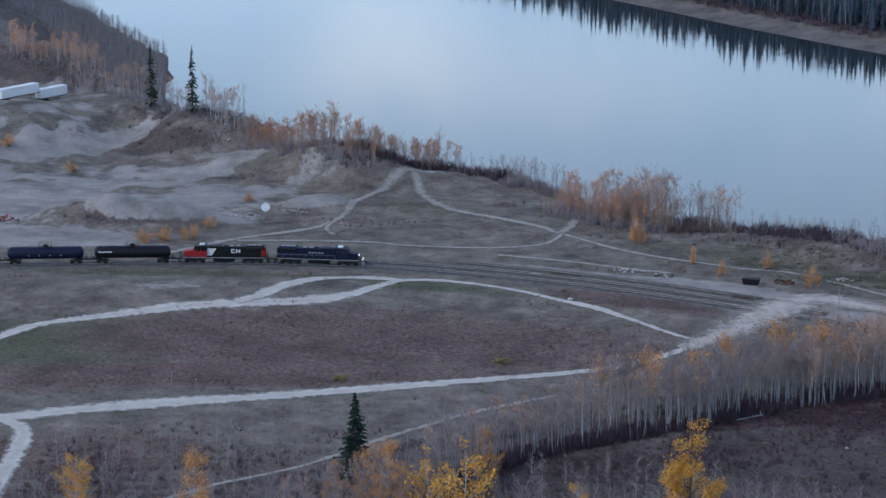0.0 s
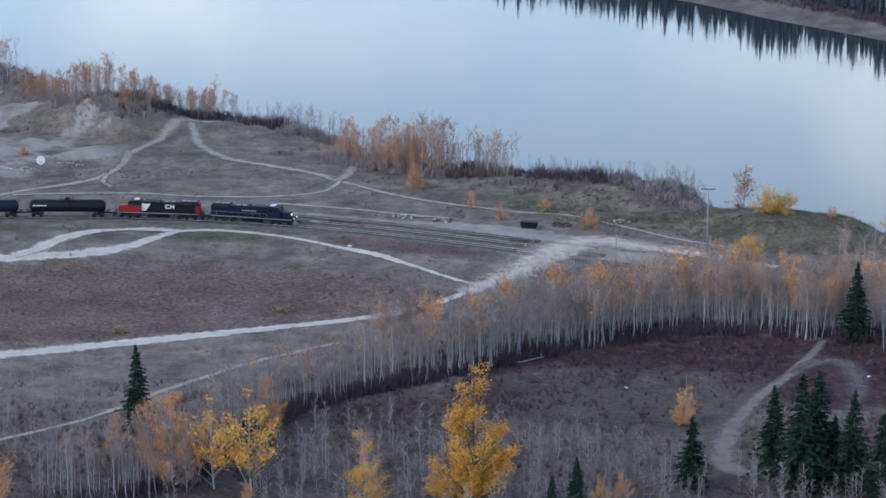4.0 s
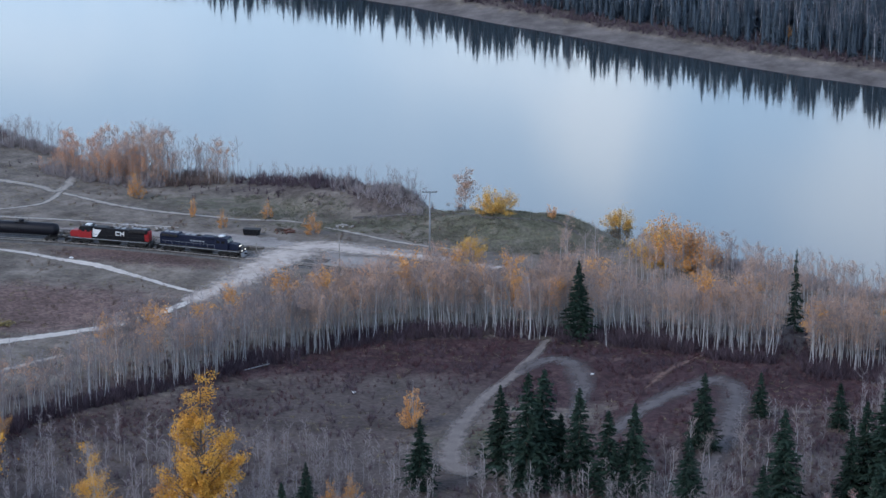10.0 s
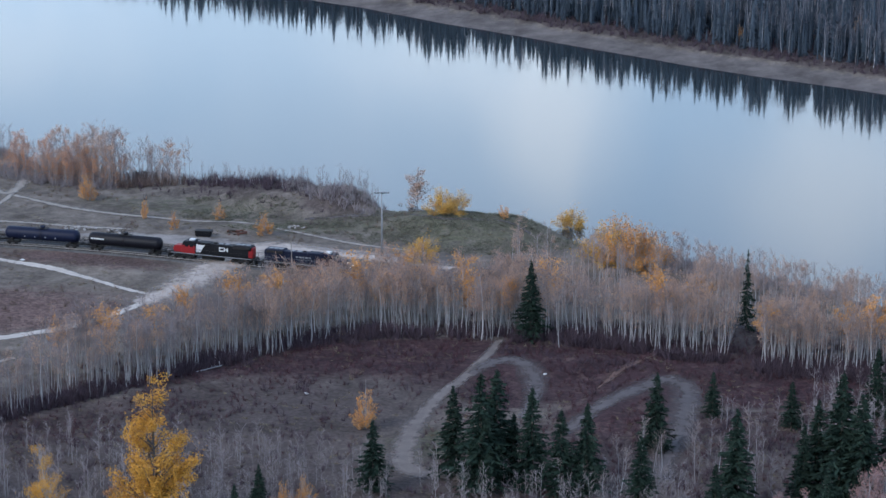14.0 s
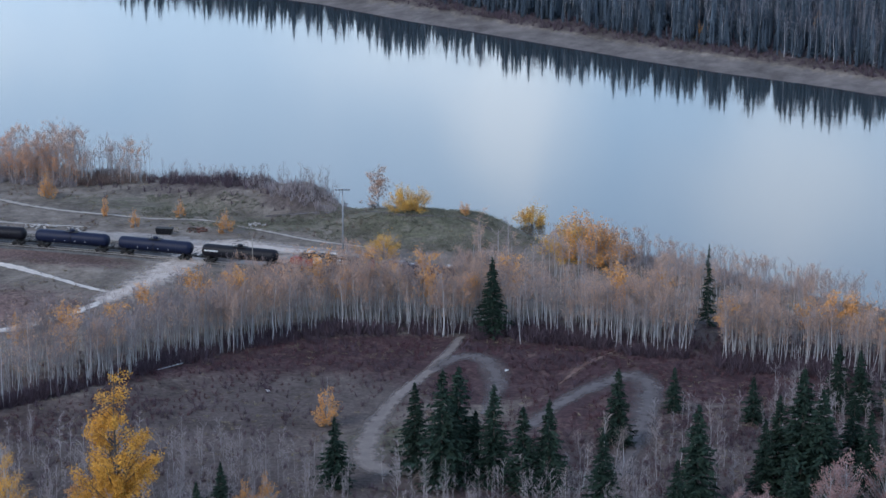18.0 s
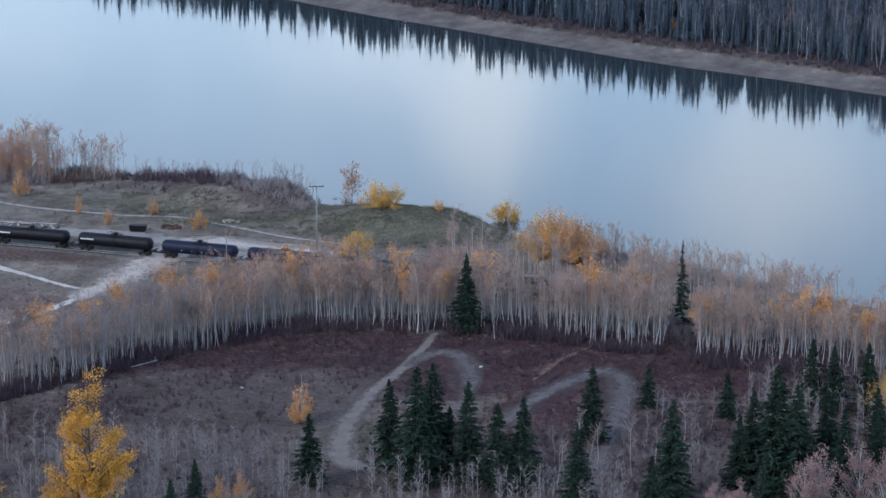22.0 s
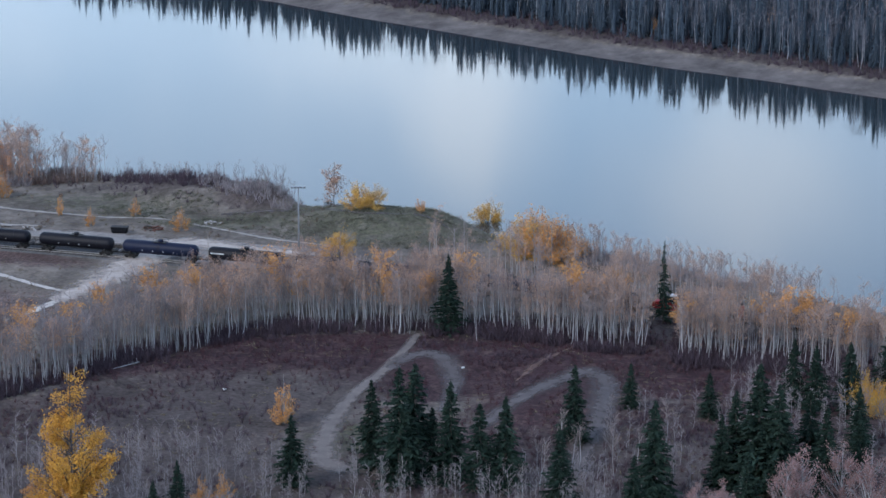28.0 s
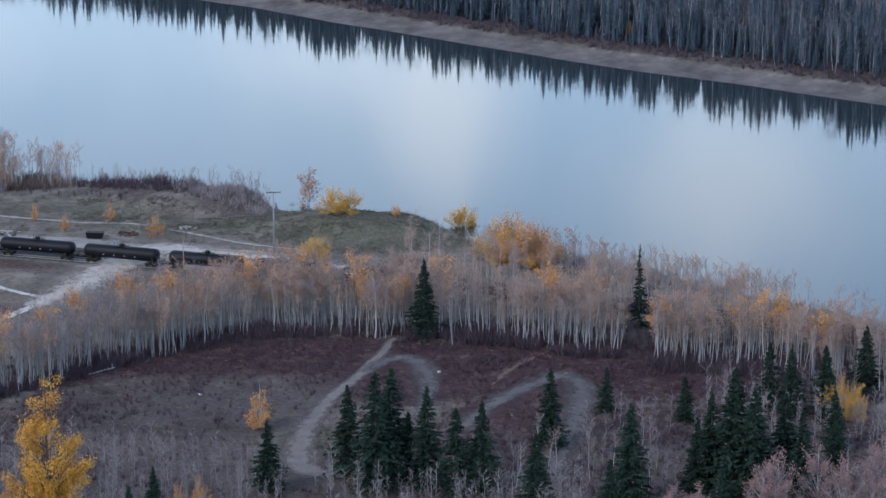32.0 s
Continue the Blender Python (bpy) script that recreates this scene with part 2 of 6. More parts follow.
LEAF_WILLOW = speckled("willow_leaves", (0.44, 0.23, 0.050), (0.78, 0.45, 0.12), 0.8, 0.7, 0, 3.0, 0, by_object=0.2, by_island=0.4)
LEAF = speckled("yellow_leaves", (0.44, 0.185, 0.022), (0.84, 0.41, 0.060), 0.8, 0.7, 0, 3.0, 0, by_object=0.2, by_island=0.35)
LEAF_AMBER = speckled("amber_leaves", (0.42, 0.18, 0.055), (0.77, 0.38, 0.14), 0.8, 0.7, 0, 3.0, 0, by_object=0.25, by_island=0.35)
LEAF_ORANGE = speckled("orange_leaves", (0.43, 0.200, 0.110), (0.71, 0.365, 0.205), 0.8, 0.7, 0, 3.0, 0, by_object=0.35, by_island=0.35)
LEAF_DULL = speckled("dull_olive_leaves", (0.17, 0.125, 0.045), (0.36, 0.275, 0.11), 0.8, 0.8, 0, 3.0, 0, by_island=0.4)
LEAF_PALE = speckled("pale_russet_leaves", (0.36, 0.21, 0.145), (0.64, 0.41, 0.29), 0.8, 0.8, 0, 3.0, 0, by_object=0.3, by_island=0.35)
LEAF_PINK = speckled("dusty_pink_leaves", (0.17, 0.095, 0.090), (0.39, 0.242, 0.228), 0.8, 0.8, 0, 3.0, 0, by_object=0.3, by_island=0.35)
NEEDLE = speckled("spruce_needles", (0.006, 0.014, 0.010), (0.030, 0.052, 0.038), 0.8, 0.85, 0, 4.0, 0, by_object=0.3, by_island=0.5)
# far-bank needles: air haze is painted in as a lighter, bluer colour
NEEDLE_HAZED = speckled("hazed_spruce_needles", (0.026, 0.038, 0.053), (0.078, 0.100, 0.126), 0.1, 0.9, 0, 1.0, 0, by_island=0.5)
TRUNK = speckled("spruce_bark", (0.05, 0.04, 0.035), (0.13, 0.11, 0.095), 2.0, 0.9)
SEDGE = speckled("grey_green_sedge", (0.080, 0.080, 0.060), (0.225, 0.218, 0.170), 0.3, 0.9, 0, 2.0, 0, by_island=0.5)
# pale bark and bare twigs across the river, with bluish distance haze tinted in
BARK_HAZED = speckled("hazed_aspen_bark", (0.20, 0.20, 0.22), (0.56, 0.555, 0.585), 0.6, 0.9, 0, 3.0, by_island=0.4)
TWIG_HAZED = speckled("hazed_bare_twigs", (0.085, 0.085, 0.102), (0.22, 0.21, 0.235), 0.3, 0.9, 0, 2.0, 0, by_island=0.5)
POPLAR_BARK = speckled("poplar_bark", (0.045, 0.038, 0.036), (0.14, 0.12, 0.11), 1.2, 0.9, 0, 6.0)
GRASS = speckled("dry_grass", (0.10, 0.085, 0.055), (0.28, 0.235, 0.16), 0.3, 0.9, 0, 2.0, 0, by_island=0.5)

# plants and soil have hardly any gloss
for matte in (GROUND, TWIG, TWIG_GREY, TWIG_RED, TWIG_MID, TWIG_DARK, LEAF_PALE, LEAF_PINK, LEAF_ORANGE, LEAF_AMBER, LEAF_WILLOW, TWIG_HAZED, SEDGE, NEEDLE, NEEDLE_HAZED, GRASS):
    matte.node_tree.nodes["Principled BSDF"].inputs["Specular IOR Level"].default_value = 0.15

# ---- land ----
WATER_Z = -12.0
# the edge of the bluff, from upstream to downstream
BLUFF = [(-1600.0, 2100.0), (-900.0, 1430.0), (-460.0, 1010.0), (-345.0, 960.0), (-301.9, 890.7), (-254.5, 843.6), (-226.1, 807.6), (-169.7, 780.5), (-150.6, 776.2), (-128.1, 768.8), (-103.7, 733.2), (-79.4, 720.8),
         (-50.7, 717.2), (-35.6, 710.7), (-23.5, 697.0), (-13.1, 676.8), (-5.4, 676.8), (12.0, 679.0), (22.8, 666.4), (34.5, 652.1), (73.6, 618.4), (114.1, 579.9), (500.0, 130.0), (1200.0, -700.0)]
# the waterline of the far bank
FAR = [(-1500.0, 2600.0), (-155.1, 1172.7), (-102.4, 1119.6), (-55.1, 1075.4), (-25.5, 1050.0), (-4.1, 1026.7), (16.4, 1005.8), (45.6, 975.8), (62.4, 960.0), (86.0, 935.7), (109.0, 916.0), (131.3, 898.0), (152.2, 879.6), (167.6, 867.4), (420.0, 640.0), (1500.0, -450.0)]


def along(line, x):
    xs, ys = zip(*line)
    return np.interp(x, xs, ys)


def step(a, b, v):
    u = np.clip((v - a) / (b - a), 0, 1)
    return u * u * (3 - 2 * u)


# hills and heaps: centre, half widths along and across, turn, height
MOUNDS = [
    ((-188.7, 621.7), 60, 16, 12, 1.8),
    ((-215.3, 693.5), 17, 9, 5, 5.0),
    ((-232.8, 692.6), 12, 8, 0, 3.0),
    ((-190.3, 762.0), 26, 12, -8, 6.0),
    ((-175.1, 753.2), 16, 9, -10, 3.5),
    ((-224.4, 787.6), 20, 13, -12, 10.5),
    ((-243.3, 806.0), 16, 10, -10, 5.0),
    ((-176.1, 716.9), 10, 5, 25, 3.0),
    ((-282.4, 811.0), 42, 30, 45, 6.6),
    ((-307.3, 776.0), 45, 30, 20, 4.0),
    ((-321.8, 902.7), 50, 25, -25, 9.0),
    ((-31.9, 691.8), 26, 12, -28, 4.0),
    ((-18.9, 685.6), 9, 8, -30, 1.5),
    ((9.0, 662.4), 22, 11, -12, 3.6),
    ((-153.0, 755.5), 20, 10, -20, 1.5),
    ((-54.2, 534.7), 50, 7, 38, 0.9),
    ((24.8, 550.5), 26, 8, 0, 1.2),
    ((39.9, 520.5), 12, 12, 0, 1.0),
    ((-79.5, 629.5), 18, 5, -25, 1.0),
]


def lumps(x, y, size, seed):
    """Smooth unevenness, between about -1 and 1."""
    r = np.random.RandomState(seed)
    z = 0
    for k in range(7):
        a, f = r.uniform(0, 6.28), (0.6 + 0.45 * k) / size
        z = z + np.sin((x * np.cos(a) + y * np.sin(a)) * f + r.uniform(0, 6.28)) / (1 + 0.5 * k)
    return z / 2.6


def rail_y(x):
    """The line of the railway; it runs on straight past the crossing."""
    x = np.asarray(x, float)
    a, b = -265.0, -30.0
    mid = np.clip(x, a, b)
    y = np.polyval(RAIL, mid)
    slope = np.polyval(np.polyder(RAIL), mid)
    past = np.clip(x - b, 0, None)
    bend = np.where(past < BEND, past ** 2 / 2, BEND * past - BEND ** 2 / 2) * TURN
    return y + slope * (x - mid) + bend


RAIL = [5.7317e-08, 3.1238e-05, 0.0036628, -0.22118, 615.24]
BEND, TURN = 70.0, -0.0022


def height(x, y):
    x, y = np.asarray(x, float), np.asarray(y, float)
    z = 0.25 * lumps(x, y, 9.0, 1) + 0.5 * lumps(x, y, 40.0, 2)
    quarry = step(-120, -190, x) * step(705, 740, y)
    z = z + quarry * (0.9 * lumps(x, y, 5.0, 3) + 0.8 * lumps(x, y, 14.0, 5))
    for (cx, cy), sx, sy, turn, h in MOUNDS:
        c, s = np.cos(radians(turn)), np.sin(radians(turn))
        u, v = ((x - cx) * c + (y - cy) * s) / sx, ((y - cy) * c - (x - cx) * s) / sy
        z = z + h * np.exp(-(u * u + v * v) ** 1.8) * (1 + 0.12 * lumps(x, y, 4.0, 7))
    bed = np.exp(-((y - rail_y(x)) / 11.0) ** 4)
    z = z * (1 - bed)
    d = (y - along(BLUFF, x)) * 0.8 + 1.5 * lumps(x, y, 8.0, 4)
    a = step(-2, 24, d)
    z = z * (1 - a) + (WATER_Z - 5) * a
    e = (y - along(FAR, x)) * 0.72 + 0.8 * lumps(x, y, 12.0, 6)
    shore = np.interp(e, [-40, -12, 0, 11, 14, 30, 600, 3000], [-17, -14, -12, -10.3, -9.0, -7.5, 10, 160])
    c, s = np.cos(radians(-49)), np.sin(radians(-49))  # a wooded hill far upstream
    u, v = ((x + 496) * c + (y - 1068) * s) / 196, ((y - 1068) * c - (x + 496) * s) / 78
    z = np.maximum(z, 56 * np.exp(-(u * u + v * v) ** 1.35) - 14 + 0.5 * lumps(x, y, 12.0, 15))
    return np.where(e > -40, np.maximum(z, shore), z)


def axis(*spans):
    out = [np.arange(a, b, s) for a, b, s in spans]
    return np.concatenate(out + [[spans[-1][1]]])


def mesh(name, verts, faces, *materials):
    me = bpy.data.meshes.new(name)
    me.from_pydata(np.asarray(verts).tolist(), [], faces if isinstance(faces, list) else np.asarray(faces).tolist())
    for m in materials:
        me.materials.append(m)
    me.update()
    return me


def smooth(me):
    me.polygons.foreach_set("use_smooth", [True] * len(me.polygons))
    return me


def sheet(nx, ny):
    i = np.arange(nx - 1)[None, :] + np.arange(ny - 1)[:, None] * nx
    return np.stack([i, i + 1, i + nx + 1, i + nx], -1).reshape(-1, 4)


# land cover: kind, centre, half widths, turn, weight
COVER = [
    ("gravel", (-237.8, 732.6), 62, 42, 0, 1.0), ("gravel", (-192.8, 772.0), 42, 26, -8, 1.0), ("gravel", (-277.5, 780.5), 52, 38, 20, 1.0), ("gravel", (-294.3, 850.6), 46, 34, 0, 0.9),
    ("gravel", (-242.1, 670.0), 40, 14, 0, 0.9), ("gravel", (-284.0, 723.7), 60, 60, 0, 1.0), ("gravel", (-88.5, 656.5), 36, 6, -14, 0.85), ("gravel", (-64.8, 652.1), 26, 9, -14, 0.95),
    ("gravel", (-45.0, 638.8), 16, 14, 0, 1.0), ("gravel", (-30.2, 631.3), 22, 9, -20, 0.8), ("gravel", (-189.0, 622.7), 14, 6, 20, 0.55), ("gravel", (-24.4, 642.1), 22, 5, -18, 0.8), ("gravel", (-203.6, 698.2), 20, 10, 0, 0.8),
    ("green", (-129.6, 639.6), 22, 7, -5, 0.8), ("green", (-198.0, 574.4), 50, 24, 10, 0.75), ("green", (-186.6, 638.7), 50, 7, 5, 0.7), ("green", (9.0, 662.0), 36, 24, -12, 0.62), ("green", (-30.0, 668.0), 30, 9, -12, 0.55), ("green", (-31.5, 682.0), 34, 14, -15, 0.3),
    ("green", (-1.5, 499.6), 5, 12, 0, 1.6), ("green", (-6.6, 502.2), 2.5, 8, 0, 0.9), ("green", (34.6, 504.5), 8, 10, 0, 0.7), ("green", (-39.2, 522.6), 20, 14, 0, 0.6), ("green", (-143.2, 722.1), 22, 16, 0, 0.45),
    ("green", (-28.7, 518.3), 26, 14, 10, 0.65),
    ("scrub", (-146.4, 589.1), 62, 30, 10, 0.85), ("scrub", (-102.3, 592.9), 46, 26, 0, 0.8), ("scrub", (-155.3, 559.8), 70, 10, 10, 0.8), ("scrub", (-80.1, 634.6), 26, 9, -20, 0.8), ("scrub", (-195.1, 543.5), 40, 10, 15, 0.6),
    ("scrub", (-173.2, 500.2), 40, 20, 20, 0.6), ("wine", (-2.8, 553.9), 60, 13, 8, 0.9), ("wine", (-8.0, 563.0), 44, 9, 4, 0.95), ("wine", (30.4, 546.0), 45, 24, 0, 1.1), ("wine", (37.5, 516.5), 14, 14, 0, 1.2), ("wine", (15.2, 534.6), 8, 14, 0, 1.2),
    ("wine", (63.7, 538.3), 50, 22, -8, 0.9), ("wine", (100.1, 547.1), 60, 30, -20, 0.8), ("wine", (-47.7, 543.4), 40, 8, 25, 0.9), ("scrub", (-32.1, 695.8), 26, 8, -28, 0.7),
    ("wine", (-57.9, 516.6), 60, 10, 38, 0.8), ("wine", (-95.9, 494.1), 60, 14, 38, 0.7), ("wine", (64.4, 491.4), 70, 40, 0, 0.8), ("wine", (-148.8, 487.2), 60, 24, 20, 0.5),
    ("brush", (-33.0, 516.6), 50, 30, 20, 0.85), ("brush", (-59.3, 480.6), 70, 34, 20, 0.85), ("brush", (-115.2, 463.4), 60, 26, 15, 0.95), ("brush", (-88.6, 485.4), 40, 22, 30, 0.8), ("brush", (-16.6, 477.5), 40, 22, 0, 0.8), ("brush", (27.1, 473.9), 60, 22, 0, 0.7), ("brush", (73.9, 484.7), 60, 34, 0, 0.75),
    ("brush", (-20.4, 687.9), 11, 14, -35, 1.2), ("brush", (-157.4, 777.2), 22, 10, -15, 1.0), ("brush", (-227.1, 797.7), 24, 13, -12, 1.5), ("brush", (-285.2, 875.9), 14, 8, -30, 1.2), ("brush", (-256.9, 787.2), 12, 5, 0, 0.9), ("brush", (-251.5, 692.4), 14, 6, 0, 1.0), ("brush", (-220.0, 686.1), 14, 4, 0, 1.0), ("brush", (-234.7, 777.1), 20, 4, -10, 0.9), ("brush", (-221.7, 749.9), 24, 3, 0, 0.8), ("brush", (-265.6, 843.8), 18, 10, -30, 1.0), ("brush", (-232.1, 694.8), 12, 6, 0, 0.8),
    ("brush", (-310.2, 881.1), 40, 16, -25, 0.9), ("silt", (-496.0, 1068.0), 230, 100, -49, 0.75), ("gravel", (-215.3, 693.5), 16, 8, 5, 1.9), ("gravel", (-190.3, 762.0), 25, 11, -8, 1.8), ("gravel", (-176.1, 716.9), 10, 5, 25, 1.7), ("scrub", (-164.5, 552.8), 80, 7, 12, 0.8), ("scrub", (-128.8, 597.4), 40, 12, 5, 0.9), ("brush", (55.4, 570.1), 60, 12, -12, 0.9), ("brush", (-10.1, 576.6), 40, 8, 10, 0.8), ("brush", (-50.2, 553.9), 50, 8, 38, 0.8),
    ("brush", (-90.3, 523.7), 50, 8, 38, 0.8), ("brush", (-36.3, 712.8), 14, 12, -30, 1.0), ("brush", (-86.7, 719.4), 40, 9, -15, 0.5), ("brush", (-45.0, 700.0), 28, 12, -28, 0.72), ("green", (-62.0, 688.0), 40, 12, -20, 0.5), ("brush", (-242.5, 785.7), 16, 6, 0, 0.7),
]


def cover_of(kind, x, y):
    v = np.zeros(np.shape(x))
    for k, (cx, cy), sx, sy, turn, weight in COVER:
        if k == kind:
            c, s = np.cos(radians(turn)), np.sin(radians(turn))
            a, b = ((x - cx) * c + (y - cy) * s) / sx, ((y - cy) * c - (x - cx) * s) / sy
            v = np.maximum(v, weight * np.exp(-(a * a + b * b) ** 1.5))
    e = (y - along(FAR, x)) * 0.72
    if kind == "gravel":
        quarry = step(-120, -170, x) * step(700, 740, y)
        v = v * (1 - quarry * np.clip(0.52 - 0.9 * lumps(x, y, 4.0, 8) - 0.5 * lumps(x, y, 13.0, 12), 0, 0.75))
    if kind == "silt":
        v = np.maximum(v, 0.95 * step(-6, -2, e) * (1 - step(10.5, 13, e)))
    if kind == "brush":
        v = np.maximum(v, 0.9 * step(11, 15, e))
        v = np.maximum(v, 0.75 * step(0, 4, (y - along(BLUFF, x)) * 0.8) * (1 - step(-10, -4, e)))
    return v


def land():
    xs = axis((-4600, -1000, 300), (-1000, -640, 40), (-640, -300, 7), (-300, 170, 1.8), (170, 400, 6), (400, 1000, 50), (1000, 4600, 300))
    ys = axis((-1200, 200, 200), (200, 420, 20), (420, 800, 1.8), (800, 1000, 3.5), (1000, 1300, 8), (1300, 2000, 50), (2000, 4900, 290))
    x, y = np.meshgrid(xs, ys)
    z = height(x, y)
    me = mesh("ground", np.stack([x, y, z], -1).reshape(-1, 3), sheet(len(xs), len(ys)), GROUND)
    for kind in ("gravel", "green", "scrub", "wine", "brush", "silt"):
        me.attributes.new(kind, "FLOAT", "POINT").data.foreach_set("value", cover_of(kind, x, y).ravel())
    tagged(new("ground", smooth(me)), "rough autumn grassland with brown scrub and bare gravel", "ground", kind="structure")


def river():
    xs, ys = np.arange(-2400, 2401, 160.0), np.arange(-1200, 4001, 160.0)
    x, y = np.meshgrid(xs, ys)
    me = mesh("water", np.stack([x, y, x * 0 + WATER_Z], -1).reshape(-1, 3), sheet(len(xs), len(ys)), WATER)
    tagged(new("water", me), "calm wide river reflecting a pale cloudy sky", "river", kind="structure")


def curve(points, gap=2.0):
    """A smooth line through the points, at even gaps."""
    p = np.array(points, float)
    q = np.vstack([2 * p[0] - p[1], p, 2 * p[-1] - p[-2]])
    out = []
    for i in range(1, len(q) - 2):
        t = np.linspace(0, 1, 12, endpoint=False)[:, None]
        a, b, c, d = q[i - 1], q[i], q[i + 1], q[i + 2]
        out.append(0.5 * (2 * b + (c - a) * t + (2 * a - 5 * b + 4 * c - d) * t ** 2 + (3 * b - a - 3 * c + d) * t ** 3))
    out = np.vstack(out + [p[-1:]])
    s = np.r_[0, np.cumsum(np.hypot(*np.diff(out, axis=0).T))]
    u = np.linspace(0, s[-1], max(3, int(s[-1] / gap)))
    return np.stack([np.interp(u, s, out[:, 0]), np.interp(u, s, out[:, 1])], -1)


def sides(line):
    d = np.gradient(line, axis=0)
    d /= np.linalg.norm(d, axis=1)[:, None] + 1e-9
    return np.stack([-d[:, 1], d[:, 0]], -1)


def ribbon(name, points, width, material, label, category="road", lift=0.10, seed=0, ramp=False):
    line = curve(points)
    n = sides(line)
    width = np.interp(np.linspace(0, 1, len(line)), np.linspace(0, 1, np.size(width)), np.ravel(width))
    across = np.array([-1, -0.75, -0.45, -0.15, 0.15, 0.45, 0.75, 1.0])
    w = width / 2 * (1 + 0.18 * lumps(line[:, 0], line[:, 1], 5.0, 20 + seed))
    p = line[:, None, :] + n[:, None, :] * (across[None, :, None] * w[:, None, None])
    z = height(p[..., 0], p[..., 1]) + lift
    if ramp:  # it rises over the rails
        z = z + 0.52 * np.exp(-((p[..., 1] - rail_y(p[..., 0]) - 4) / 11.0) ** 4)
    v = np.concatenate([p, z[..., None]], -1).reshape(-1, 3)
    me = mesh(name, v, sheet(len(across), len(line))[:, ::-1].copy(), material)
    me.attributes.new("across", "FLOAT", "POINT").data.foreach_set("value", np.tile(across, len(line)).astype(float))
    return tagged(new(name, smooth(me)), label, category, kind="structure")


def roads():
    ribbon("road_lower", [(-219.1, 504.0), (-208.9, 511.4), (-193.8, 518.5), (-178.9, 527.6), (-163.2, 535.6), (-146.9, 543.0), (-130.9, 551.2), (-114.6, 559.0), (-100.2, 566.6), (-87.2, 573.8), (-77.0, 580.6), (-68.6, 590.0), (-60.9, 603.0), (-56.6, 610.3)],
           (8, 8, 8, 7.5, 7, 6, 4.5, 3.5, 3), ROAD, "pale grey unpaved gravel road crossing the scrub", seed=1)
    ribbon("road_crossing", [(-64.1, 597.9), (-55.6, 612.5), (-49.2, 626.6), (-43.7, 639.0), (-38.3, 646.9), (-25.7, 641.0), (-16.3, 636.9), (-5.8, 632.2), (4.7, 626.2)],
           (7, 11, 16, 18, 14, 10, 9, 8), CROSSING, "wide pale gravel road over the rail crossing", seed=2, lift=0.13, ramp=True)
    ribbon("road_upper", [(-222.4, 555.8), (-214.6, 576.8), (-210.1, 586.8), (-201.1, 595.9), (-184.1, 606.4), (-171.8, 610.7), (-163.6, 614.0), (-152.5, 618.6), (-144.7, 625.6), (-139.8, 636.8), (-137.0, 643.6), (-128.1, 645.8), (-116.6, 643.3), (-106.2, 638.8), (-95.8, 632.6), (-85.6, 626.2), (-75.2, 617.0), (-68.0, 610.0), (-62.0, 604.9)],
           (5.2, 5.2, 5.6, 6.0, 6.5, 6.5, 4.6, 3.2, 2.7, 2.4, 2.2, 2.2), ROAD, "pale narrow gravel track over a low hill", seed=3)
    ribbon("road_turnaround", [(-170.0, 612.5), (-165.7, 617.6), (-163.4, 623.5), (-160.0, 630.5), (-156.0, 637.2), (-149.8, 642.6), (-143.0, 644.4), (-137.5, 643.5)], (4, 6, 7, 7, 7, 5), ROAD, "pale gravel turning loop beside the track", seed=4, lift=0.14)
    ribbon("road_spur", [(-176.6, 465.2), (-180.1, 481.2), (-184.0, 503.6), (-186.7, 512.6), (-192.0, 517.4)], 5.0, ROAD, "short pale gravel spur road", seed=5, lift=0.14)
    ribbon("trail_low", [(-178.3, 446.0), (-167.4, 456.5), (-156.2, 464.9), (-147.0, 476.1), (-139.6, 486.6), (-132.0, 493.6), (-124.3, 503.0), (-111.3, 524.7), (-102.2, 538.6), (-94.7, 547.0), (-85.7, 556.9)], (2.6, 3.4, 3.0, 2.2, 2.2, 2.8, 3.4, 3.4, 2.6), TRAIL, "narrow worn dirt trail through dry grass", "trail", seed=6)
    ribbon("trail_quarry", [(-199.9, 659.5), (-186.0, 678.2), (-168.3, 697.1), (-166.2, 728.2), (-159.1, 753.7), (-148.1, 763.4)], 4.2, TRAIL, "pale worn dirt trail climbing to the bluff", "trail", seed=7)
    ribbon("trail_fork", [(-164.2, 686.3), (-167.4, 692.1), (-167.4, 699.9)], 2.5, TRAIL, "short worn dirt fork in the trail", "trail", seed=17, lift=0.14)
    ribbon("trail_bluff", [(-156.8, 754.1), (-150.1, 734.9), (-140.0, 721.4), (-126.5, 714.4), (-113.1, 706.4), (-108.5, 700.8), (-106.1, 709.1), (-106.7, 727.8)], 4.0, TRAIL, "pale worn dirt trail winding along the bluff", "trail", seed=8, lift=0.14)
    ribbon("trail_yard", [(-106.6, 702.5), (-110.1, 687.9), (-123.3, 680.4), (-140.6, 679.5), (-155.4, 680.4), (-172.6, 678.3), (-186.4, 674.4)], 2.6, TRAIL, "faint worn dirt trail in dry grass", "trail", seed=9, lift=0.12)
    ribbon("trail_flat", [(-106.1, 699.4), (-89.8, 686.8), (-74.8, 680.0), (-60.2, 674.6), (-43.4, 670.9), (-19.4, 651.1), (-3.2, 642.6)], 2.6, TRAIL, "faint worn dirt trail in dry grass", "trail", seed=10)
    ribbon("trail_sidings", [(-119.3, 673.9), (-101.8, 671.3), (-87.3, 668.2), (-73.0, 665.2)], 3.0, TRAIL, "faint worn track beside the sidings", "trail", seed=11)
